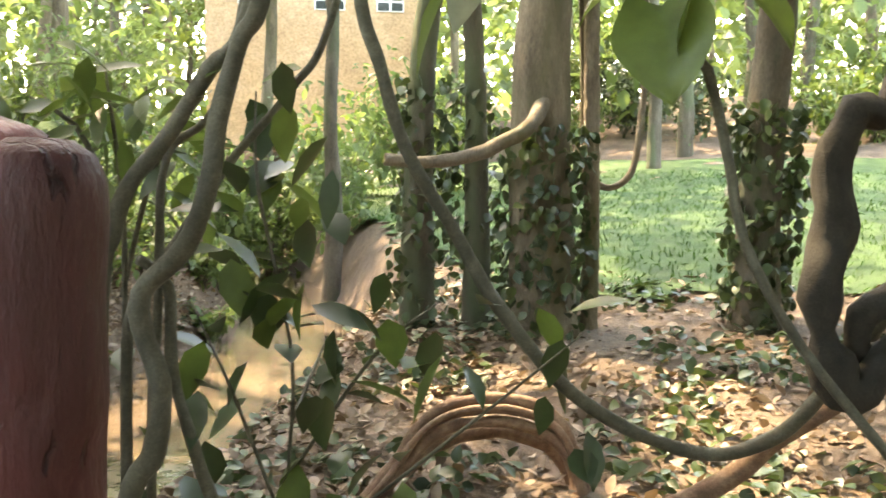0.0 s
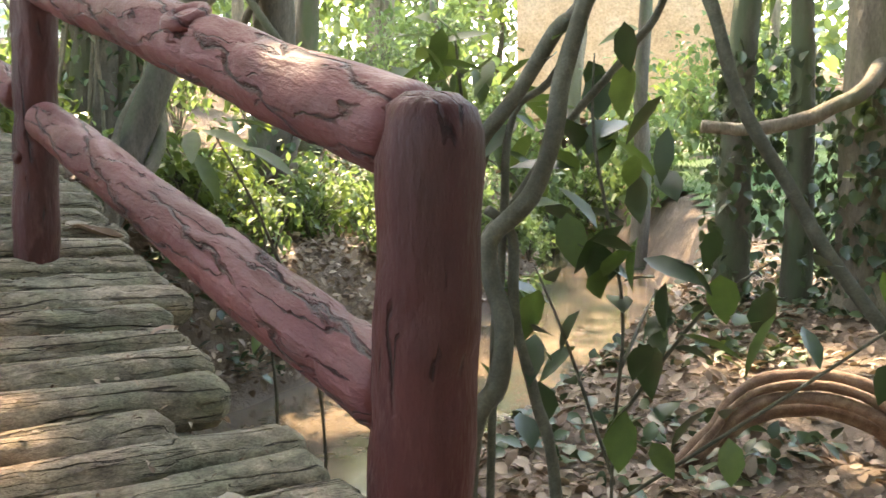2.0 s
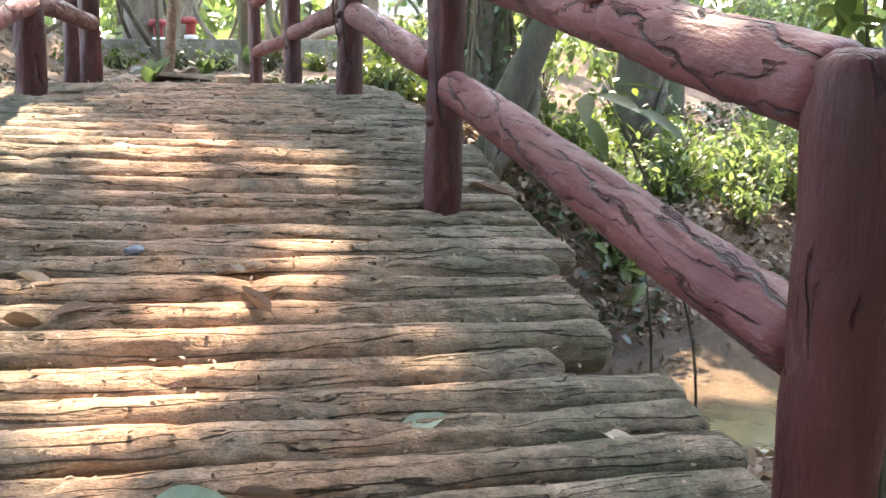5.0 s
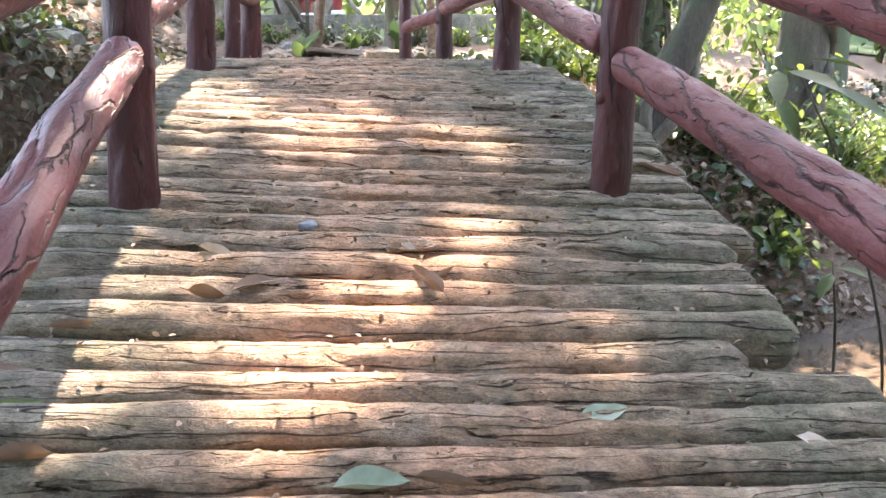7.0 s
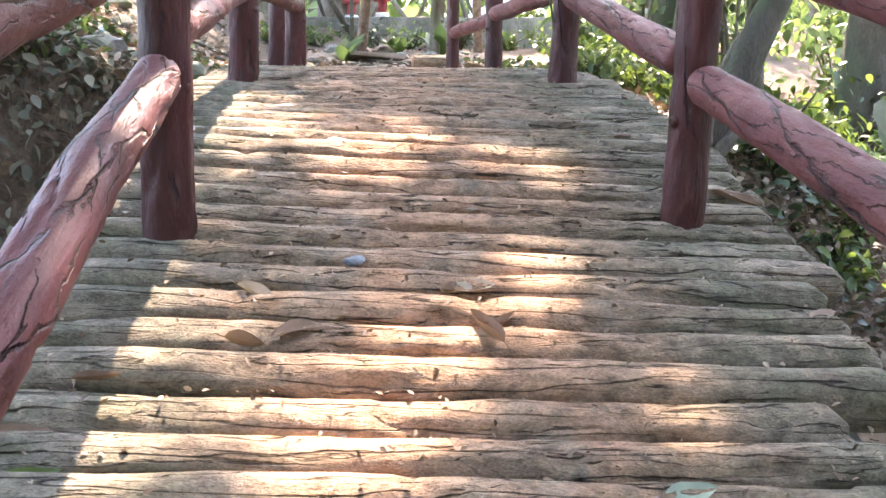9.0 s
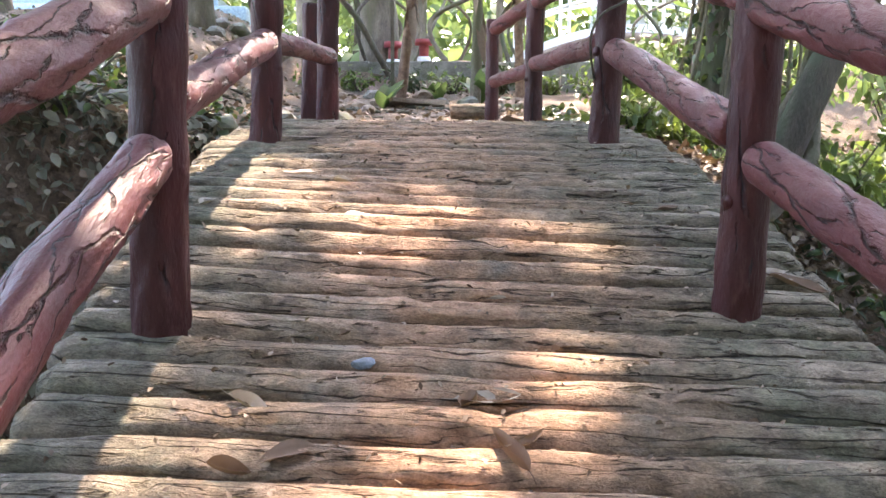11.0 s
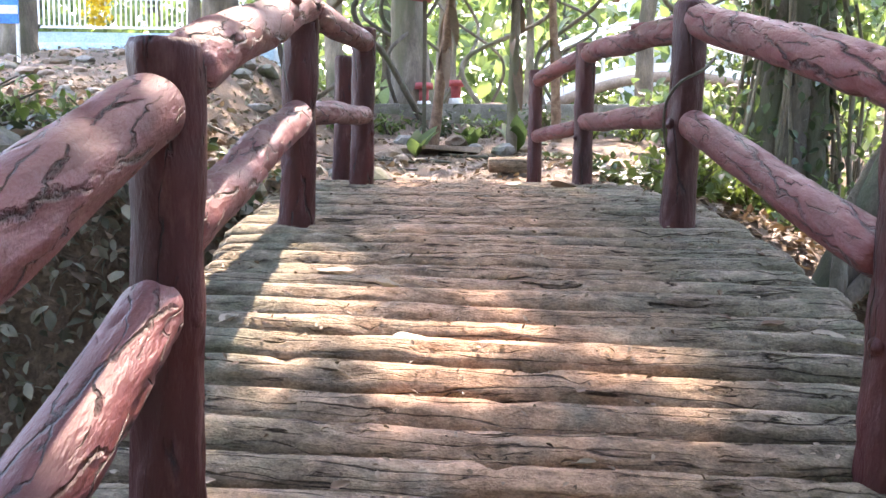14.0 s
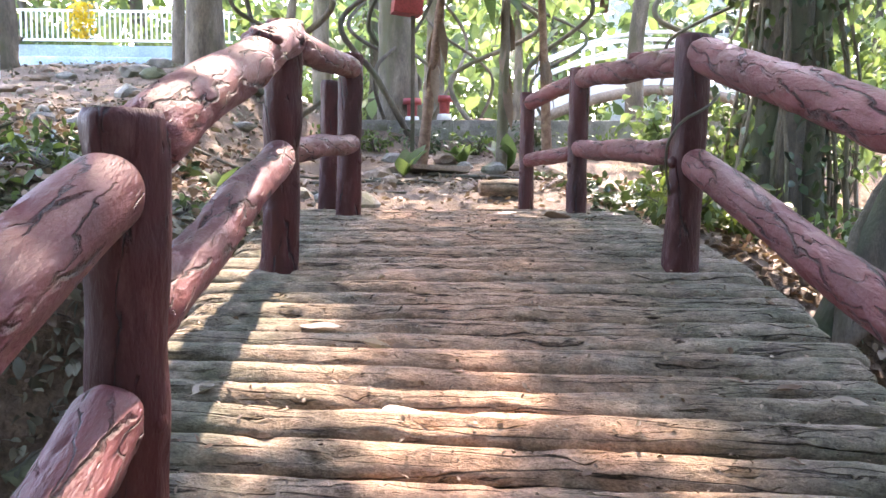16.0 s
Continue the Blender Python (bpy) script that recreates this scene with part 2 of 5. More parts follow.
def limb(points, radii, segs=10, step=0.12, rough=0.0, seed=0, caps=True, freq=6.0, squash=1.0, furrow=None):
    """Vertices and faces of a tapered, uneven round limb along smoothed control points."""
    pts = [Vector(p) for p in points]
    path, rad = [], []
    for i in range(len(pts) - 1):
        p0, p1, p2, p3 = pts[max(i - 1, 0)], pts[i], pts[i + 1], pts[min(i + 2, len(pts) - 1)]
        n = max(1, int((p2 - p1).length / step))
        for k in range(n):
            u = k / n
            path.append(0.5 * (2 * p1 + (p2 - p0) * u + (2 * p0 - 5 * p1 + 4 * p2 - p3) * u * u + (3 * p1 - p0 - 3 * p2 + p3) * u**3))
            rad.append(radii[i] + (radii[i + 1] - radii[i]) * u)
    path.append(pts[-1])
    rad.append(radii[-1])
    verts, faces = [], []
    side = None
    for i, p in enumerate(path):
        t = (path[min(i + 1, len(path) - 1)] - path[max(i - 1, 0)]).normalized()
        if side is None:
            side = t.orthogonal().normalized()
        side = (side - t * side.dot(t)).normalized()
        up = t.cross(side)
        for k in range(segs):
            a = 2 * math.pi * k / segs
            d = side * math.cos(a) + up * math.sin(a) * squash
            q = p + d * rad[i]
            r = rad[i] * (1 + rough * (noise.noise(q * freq + Vector((seed * 7.3, 0, 0))) * 1.4))
            if furrow:
                w = Vector((q.x * furrow[1][0], q.y * furrow[1][1], q.z * furrow[1][2])) * 13.0 + Vector((0, seed * 3.7, seed))
                g = noise.noise(w)
                if noise.noise(w * 0.45 + Vector((9, 0, 0))) > -0.12:
                    r -= rad[i] * furrow[0] * max(0.0, 0.13 - abs(g)) / 0.13
            verts.append(p + d * r)
    for i in range(len(path) - 1):
        for k in range(segs):
            a, b = i * segs + k, i * segs + (k + 1) % segs
            faces.append((a, b, b + segs, a + segs))
    if caps:
        n = len(verts)
        verts += [path[0], path[-1]]
        last = (len(path) - 1) * segs
        for k in range(segs):
            faces.append((n, (k + 1) % segs, k))
            faces.append((n + 1, last + k, last + (k + 1) % segs))
    return verts, faces


def join(parts):
    verts, faces = [], []
    for v, f in parts:
        n = len(verts)
        verts += list(v)
        faces += [tuple(i + n for i in q) for q in f]
    return verts, faces


# ---- ground and stream ----
def smooth(a, b, x):
    t = min(1.0, max(0.0, (x - a) / (b - a)))
    return t * t * (3 - 2 * t)


DECK_Y = (-1, 0.2, 1, 1.5, 2, 2.46, 2.9, 3.4, 3.65, 4.34, 4.85, 5.13, 5.66, 6.5, 7.5, 8.0, 9.0)
DECK_Z = (-0.30, -0.28, -0.05, 0.09, 0.25, 0.39, 0.55, 0.73, 0.80, 1.05, 1.16, 1.21, 1.315, 1.40, 1.44, 1.445, 1.44)


def deck_z(y):
    return float(np.interp(y, DECK_Y, DECK_Z))


def deck_tilt(y):
    """The near half of the deck sinks a little towards its right side."""
    return -0.05 * (1 - smooth(3.8, 5.6, y))


def deck_at(x, y):
    return deck_z(y) + x * deck_tilt(y)


def stream_y(x):
    y = 5.3 + 0.12 * x + 0.34 * max(0.0, x - 1.5) + 0.7 * max(0.0, x - 9.0)
    return y - 0.25 * max(0.0, -1.0 - x) - 0.75 * smooth(1.2, 3.2, x)


def ground_z(x, y):
    """Height of the ground: a near bank, a stream bed and a higher far bank that rises to a terrace."""
    w = (y - stream_y(x)) * (1.0 - 0.1 * smooth(1.2, 2.6, x) - 0.25 * smooth(7.5, 12.0, x))
    near = -0.30 + 0.30 * smooth(-1.4, -4.0, x) + 0.095 * max(0.0, min(x, 26.0) - 4.5) + 0.30 * max(0.0, min(x, 36.0) - 27.0)
    far = 1.37 + 0.075 * max(0.0, min(y, 13.0) - 9.0) + 0.125 * max(0.0, min(y, 16.5) - 13.0) + 0.02 * max(0.0, y - 16.5) + 0.5 * smooth(-1.3, -3.2, x)
    far += 0.095 * max(0.0, min(y, 18.5) - 9.0) * smooth(-1.5, -3.5, x) + 0.42 * smooth(15.9, 16.6, y) * smooth(-3.2, -1.6, x)
    far -= 0.95 * smooth(1.4, 4.2, x) * smooth(16, 9, y)
    left = smooth(-1.0, -1.6, x)
    k = smooth(-0.4, 2.6 - 0.6 * left, w)
    base = near + (far - near) * k
    right = smooth(1.4, 3.0, x)
    bed = smooth(2.3 - 0.5 * left - 0.6 * right, 0.9 - 0.2 * left - 0.25 * right, abs(w))
    z = base * (1 - bed) - 1.05 * bed
    z += 0.07 * noise.noise(Vector((x * 0.7, y * 0.7, 0))) + 0.04 * noise.noise(Vector((x * 2.6, y * 2.6, 3)))
    d = max(0.0, math.hypot(x, y) - 32)
    if abs(x) < 1.5 and y < 9.2:
        z = min(z, deck_z(y) - 0.17) if y > 0.2 else z
    return z + 0.02 * d * (1 if d < 300 else 300 / d)


def ground():
    def axis(lo, hi, near_lo, near_hi, step, ratio):
        a = list(np.arange(near_lo, near_hi, step))
        s, v = step, near_hi
        while v < hi:
            a.append(v)
            s *= ratio
            v += s
        a.append(hi)
        s, v = step, near_lo
        while v > lo:
            s *= ratio
            v -= s
            a.insert(0, max(v, lo))
        return a
    xs, ys = axis(-800, 800, -7, 9, 0.12, 1.18), axis(-800, 800, -3, 15, 0.12, 1.18)
    verts = [(x, y, ground_z(x, y)) for y in ys for x in xs]
    w = len(xs)
    faces = [(j * w + i, j * w + i + 1, (j + 1) * w + i + 1, (j + 1) * w + i) for j in range(len(ys) - 1) for i in range(w - 1)]
    tagged(new("ground", mesh_from("ground", verts, faces, EARTH)), "brown forest soil strewn with dry leaves", "ground", kind="structure")
    xs = np.arange(-9, 22.1, 0.4)
    verts = [(x, stream_y(x) + s * (1.0 if x < 9 else 1.6), -0.74) for x in xs for s in (-1.9, 1.9)]
    faces = [(2 * i, 2 * i + 2, 2 * i + 3, 2 * i + 1) for i in range(len(xs) - 1)]
    tagged(new("water", mesh_from("water", verts, faces, WATER)), "shallow muddy brown stream water under the bridge", "water", kind="structure")


ground()


# ---- bridge ----
def log_mesh(seed, length, radius):
    rng = random.Random(seed)
    n, segs = 50, 22
    verts, faces = [], []
    wob = [rng.uniform(-1, 1) for _ in range(4)]
    for i in range(n + 1):
        u = i / n
        x = -length / 2 + length * u
        edge = min(u, 1 - u) * length
        taper = 1 - 0.45 * (1 - smooth(0, 0.07, edge)) ** 2
        for k in range(segs):
            a = 2 * math.pi * k / segs
            d = Vector((0, math.cos(a), math.sin(a)))
            q = Vector((x * 1.3, d.y * 0.5, d.z * 0.5 + seed * 3.1))
            r = radius * taper * (1 + 0.11 * noise.noise(q * 1.6) + 0.09 * noise.noise(Vector((x * 4.0, a * 1.6, seed))) + 0.035 * noise.noise(Vector((x * 16.0, a * 5.0, seed))))
            furrow = noise.noise(Vector((x * 1.9, math.cos(a) * 2.2, math.sin(a) * 2.2 + seed * 1.7)))
            if noise.noise(Vector((x * 1.2, seed * 5.3, 2.0))) > -0.3:
                r -= radius * 0.30 * max(0.0, 0.10 - abs(furrow)) / 0.10
            flat = Vector((0, d.y, math.copysign(abs(d.z) ** 0.72, d.z)))
            verts.append(Vector((x, 0.010 * wob[0] * math.sin(3 * x + wob[1] * 3), 0.008 * wob[2] * math.sin(2 * x + 3 * wob[3]))) + flat * r)
    for i in range(n):
        for k in range(segs):
            a, b = i * segs + k, i * segs + (k + 1) % segs
            faces.append((a, b, b + segs, a + segs))
    c = len(verts)
    verts += [Vector((-length / 2 - 0.012, 0, 0)), Vector((length / 2 + 0.012, 0, 0))]
    for k in range(segs):
        faces.append((c, (k + 1) % segs, k))
        faces.append((c + 1, n * segs + k, n * segs + (k + 1) % segs))
    return mesh_from("log", verts, faces, LOG)


LOG_CRESTS = []


def deck():
    d = thing("bridge_deck", "arched bridge deck of grey-brown concrete logs", "bridge deck")
    rng = random.Random(5)
    y, i = 0.35, 0
    while y < 8.75:
        slope = (deck_z(y + 0.1) - deck_z(y - 0.1)) / 0.2
        pitch = 0.149 + rng.uniform(-0.008, 0.008)
        r = 0.080 * rng.uniform(0.94, 1.07)
        right, left = 1.28 - 0.02 * max(0.0, y - 4.0) + rng.uniform(-0.035, 0.03), -1.14 + rng.uniform(-0.03, 0.03)
        if 2.90 < y < 3.36:
            right = 1.17 + rng.uniform(-0.02, 0.02)
        if 2.755 < y < 2.90:
            right = 0.95
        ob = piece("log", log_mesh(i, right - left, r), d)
        ob.location = ((left + right) / 2, y, deck_at((left + right) / 2, y) - r + 0.012 + rng.uniform(-0.008, 0.008))
        ob.rotation_euler = (math.atan(slope) + rng.uniform(-0.05, 0.05), rng.uniform(-0.005, 0.005) - deck_tilt(y), rng.uniform(-0.008, 0.008))
        LOG_CRESTS.append((y, ob.location.z, r))
        y += pitch * math.cos(math.atan(slope))
        i += 1
    for x in (-0.95, 0.95, 0.0):
        pts = [(x, yy, deck_z(yy) - 0.30) for yy in np.arange(0.3, 8.9, 0.5)]
        piece("girder", mesh_from("girder", *limb(pts, [0.14] * len(pts), 8, 0.3), STONE), d, "dark concrete girder")


deck()

# foot x, y; head x, height; radius; domed head or cut flat
POSTS = [(0.768, 1.44, 0.819, 1.272, 0.081, True), (0.872, 3.80, 0.917, 1.90, 0.077, False), (0.89, 5.77, 0.934, 2.345, 0.078, False), (0.906, 8.3, 0.919, 2.48, 0.073, False), (0.707, 9.5, 0.713, 2.405, 0.062, False),
         (-0.90, 1.42, -0.88, 1.28, 0.083, False), (-0.863, 3.57, -0.847, 1.866, 0.080, False), (-0.855, 5.70, -0.818, 2.37, 0.080, False), (-0.685, 7.77, -0.665, 2.495, 0.080, False), (-0.88, 8.5, -0.85, 2.39, 0.070, False)]


def rail_post(x, y, head, top, r, domed, seed):
    z0 = deck_at(x, y) - 0.10 if y < 8.7 else 1.30
    h = top - z0
    steps = (0, 0.08, 0.25, 0.5, 0.75, 0.92, 0.955, 0.98, 0.995)
    pts = [((head - x) * u, 0, h * u) for u in steps]
    rad = [r * 1.12, r * 1.05, r, r * 0.97, r, r * 1.02, r * 0.98, r * 0.84, r * 0.5] if domed else [r * 1.12, r * 1.05, r, r * 0.97, r, r * 1.03, r * 1.06, r * 1.05, r * 0.93]
    shape = limb(pts, rad, 32, 0.028, 0.07, seed, furrow=(0.12, (1.0, 1.0, 0.2)))
    if not domed:
        rng = random.Random(seed)
        knob = Vector(((head - x) * 0.3, 0, h * rng.uniform(0.35, 0.5)))
        side = Vector((-1 if x > 0 else 1, -0.4, 0.2)).normalized()
        shape = join([shape, limb([knob + side * r * 0.6, knob + side * r * 0.98, knob + side * r * 1.10], [0.030, 0.025, 0.010], 10, 0.012, 0.2, seed)])
    ob = new("railing_post", mesh_from("railing_post", *shape, RED_SHADED))
    ob.location = (x, y, z0)
    return tagged(ob, "red painted concrete post shaped like a log, darkened as if backlit", "railing post", "posts of the bridge railing")


def rail(a, b, r, seed, name="railing_log", knot=None):
    a, b = Vector(a), Vector(b)
    length = (b - a).length
    n = max(6, int(length / 0.035))
    pts = [(length * i / n, 0.004 * math.sin(i * 0.21 + seed), 0.005 * math.cos(i * 0.17 + seed)) for i in range(n + 1)]
    ends = {n: 0.42, n - 1: 0.84, n - 2: 0.98, 0: 0.8}
    rad = [r * ends.get(i, 1.0 + 0.02 * math.sin(i * 0.21 + seed * 2)) for i in range(n + 1)]
    shapes = [limb(pts, rad, 32, 0.024, 0.042, seed, furrow=(0.19, (0.38, 1.0, 1.0)))]
    for u, ang in knot or ():
        d = Vector((0, math.cos(ang), math.sin(ang)))
        c = Vector((length * u, 0, 0))
        ring = [c + d * r * 0.95 + Vector((math.cos(k), 0, 0)) * 0.050 + d.cross(Vector((1, 0, 0))) * 0.042 * math.sin(k) for k in np.linspace(0, 6.283, 13)]
        shapes += [limb([c + d * r * 0.6, c + d * r * 1.06], [0.066, 0.034], 14, 0.03, 0.25, seed), limb(ring, [0.019] * 13, 8, 0.03, 0.25, seed, False)]
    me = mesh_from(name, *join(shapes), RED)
    ob = new(name, me)
    ob.matrix_world = Matrix.Translation(a) @ (b - a).to_track_quat("X", "Z").to_matrix().to_4x4()
    return tagged(ob, "red painted concrete rail shaped like a cracked log", "railing", "rails of the bridge railing")


def railings():
    for seed, p in enumerate(POSTS):
        rail_post(*p, seed)
    # each rail butts against the face of the next post; the following one starts a little higher
    spans = [((0.815, 1.46, 1.20), (0.90, 3.77, 1.772), 0.078, ((0.36, 1.05),)), ((0.90, 3.80, 1.805), (0.94, 5.72, 2.255), 0.076, None), ((0.915, 5.78, 2.235), (0.925, 8.27, 2.40), 0.068, ((0.35, 1.5),)), ((0.91, 8.30, 2.385), (0.715, 9.47, 2.31), 0.062, None),
             ((0.80, 1.50, 0.795), (0.895, 3.74, 1.305), 0.071, None), ((0.865, 3.82, 1.375), (0.915, 5.71, 1.80), 0.070, None), ((0.885, 5.79, 1.835), (0.91, 8.26, 1.90), 0.062, None), ((0.905, 8.32, 1.885), (0.71, 9.47, 1.825), 0.058, None),
             ((-0.90, 1.42, 1.15), (-0.84, 3.50, 1.72), 0.074, None), ((-0.83, 3.57, 1.80), (-0.80, 5.69, 2.30), 0.077, ((0.66, 1.9), (0.71, 1.2))), ((-0.80, 5.72, 2.27), (-0.655, 7.74, 2.39), 0.068, None),
             ((-0.90, 1.42, 0.605), (-0.85, 3.50, 1.325), 0.071, None), ((-0.85, 3.62, 1.44), (-0.83, 5.64, 1.815), 0.070, None), ((-0.83, 5.74, 1.83), (-0.655, 7.80, 1.915), 0.060, None)]
    for n, (a, b, r, knot) in enumerate(spans):
        rail(a, b, r, 20 + n, knot=knot)


railings()


# ---- trees ----
def blade(length, width, fold=0.15, bend=0.2):
    """A leaf along +x with a folded midrib: eight triangles."""
    rows = [(0.0, 0.0), (0.25, 0.42), (0.55, 0.5), (0.8, 0.28), (1.0, 0.0)]
    v = []
    for u, w in rows:
        z = -bend * length * u * u
        v += [(u * length, -w * width, z + fold * w * width), (u * length, 0, z), (u * length, w * width, z + fold * w * width)]
    f = [(1, 4, 3), (1, 5, 4)]
    for i in (1, 2):
        a = 3 * i
        f += [(a, a + 1, a + 4, a + 3), (a + 1, a + 2, a + 5, a + 4)]
    f += [(9, 10, 13), (10, 11, 13)]
    return [Vector(p) for p in v], f


def spray(name, places, mat, size, ratio=0.45, seed=0, droop=0.5):
    """One mesh of many leaves, at the places given; droop turns their tips down."""
    rng = np.random.default_rng(seed + 1)
    n = len(places)
    bv, bf = blade(1.0, ratio, 0.3, 0.18)
    bv = np.array([tuple(p) for p in bv])
    roll, tip, yaw = rng.normal(0, 0.5, n), rng.normal(droop, 0.5, n), rng.uniform(0, 6.283, n)
    (ca, sa), (cb, sb), (cc, sc) = ((np.cos(k), np.sin(k)) for k in (roll, tip, yaw))
    turn = np.array([[cc * cb, cc * sb * sa - sc * ca, cc * sb * ca + sc * sa], [sc * cb, sc * sb * sa + cc * ca, sc * sb * ca - cc * sa], [-sb, cb * sa, cb * ca]])
    grow = size * rng.uniform(0.6, 1.3, n)
    verts = np.einsum("ijn,vj->nvi", turn, bv) * grow[:, None, None] + np.array([tuple(p) for p in places])[:, None]
    loops = np.array([i for f in bf for i in f])
    totals = np.array([len(f) for f in bf])
    starts = np.concatenate([[0], np.cumsum(totals)[:-1]])
    me = bpy.data.meshes.new(name)
    me.vertices.add(n * len(bv))
    me.vertices.foreach_set("co", verts.ravel())
    me.loops.add(n * len(loops))
    me.loops.foreach_set("vertex_index", (loops[None] + np.arange(n)[:, None] * len(bv)).ravel())
    me.polygons.add(n * len(bf))
    me.polygons.foreach_set("loop_start", (starts[None] + np.arange(n)[:, None] * len(loops)).ravel())
    me.polygons.foreach_set("use_smooth", [True] * (n * len(bf)))
    me.materials.append(mat)
    me.update(calc_edges=True)
    me.validate()
    return me


# ---- forest ----
# Sunlit gaps on the deck: centre and half-widths of the flecks that the crowns let through.
GAPS = [(-0.36, 4.23, None, 0.58, 0.36), (0.28, 4.14, None, 0.32, 0.18), (-1.08, 5.2, None, 0.38, 0.9), (-0.74, 4.65, None, 0.27, 0.55), (-0.66, 3.12, None, 0.34, 0.16), (0.03, 2.98, None, 0.26, 0.18),
        (0.25, 3.42, None, 0.22, 0.14), (-0.62, 2.44, None, 0.36, 0.17), (-0.92, 2.65, None, 0.2, 0.34), (-0.2, 2.68, None, 0.28, 0.19), (0.55, 2.65, None, 0.19, 0.23), (0.55, 3.85, None, 0.13, 0.12)]
# flecks on the rails and on the forest floor
GAPS += [(-0.87, 2.9, 1.17, 0.17, 0.17), (-0.87, 2.35, 1.03, 0.15, 0.15), (-0.86, 4.7, 1.57, 0.16, 0.35), (-0.83, 4.8, 2.05, 0.2, 0.4), (0.87, 2.9, 1.15, 0.12, 0.14),
         (4.3, 1.3, -0.2, 0.6, 0.5), (5.2, 1.7, -0.2, 0.7, 0.6), (6.4, 2.3, -0.1, 0.8, 0.7), (5.5, 9.5, 0.3, 1.4, 1.2), (4.0, 8.4, 0.2, 0.9, 0.8), (7.2, 10.2, 0.3, 1.4, 1.2), (3.0, 9.6, 0.8, 0.6, 0.6),
         (0.0, 11.6, 1.5, 0.9, 0.7), (-0.5, 13.2, 1.7, 1.0, 0.8), (1.9, 9.6, 1.3, 0.5, 0.5), (3.6, 2.0, -0.3, 0.6, 0.5), (3.1, 1.1, -0.3, 0.6, 0.6), (5.2, 3.2, -0.3, 0.8, 0.6), (4.6, 7.6, -0.3, 0.7, 0.4), (6.5, 6.6, -0.6, 0.8, 0.6), (3.6, 0.2, -0.3, 0.7, 0.5), (2.2, 8.3, 0.7, 0.5, 0.4),
         (3.0, 6.9, -0.2, 1.3, 0.9), (4.6, 7.4, -0.2, 1.5, 0.9), (2.4, 7.9, 0.3, 0.9, 0.7), (6.2, 8.6, -0.1, 1.4, 0.9), (2.2, 4.6, -0.5, 0.5, 0.4), (3.6, 5.9, -0.7, 1.0, 0.6),
         (-0.35, 2.36, None, 0.35, 0.14), (-0.93, 2.3, None, 0.17, 0.22), (-0.1, 3.0, None, 0.25, 0.15), (0.3, 3.3, None, 0.26, 0.14), (0.05, 2.84, None, 0.18, 0.11), (-1.02, 3.0, None, 0.12, 0.4), (7.6, 9.6, 0.0, 1.5, 1.0)]


def shaded(p):
    """Whether a leaf at p throws its shadow beside the sunlit flecks."""
    for x, y, z, rx, ry in GAPS:
        z = deck_at(x, y) if z is None else z
        q = p - SUN * ((p.z - z) / SUN.z)
        if ((q.x - x) / rx) ** 2 + ((q.y - y) / ry) ** 2 < 1:
            return False
    return True


def crown_points(rng, c, r, n, clumps=14, spread=0.33):
    """Leaf places in uneven clumps inside an ellipsoid."""
    out = []
    heads = []
    while len(heads) < clumps:
        v = Vector([rng.uniform(-1, 1) for _ in range(3)])
        if 0.15 < v.length < 1:
            heads.append((v, rng.uniform(0.6, 1.3)))
    for _ in range(n):
        h, k = rng.choice(heads)
        v = h + Vector([rng.gauss(0, spread * k) for _ in range(3)])
        out.append(Vector((c[0] + v.x * r[0], c[1] + v.y * r[1], c[2] + v.z * r[2])))
    return out


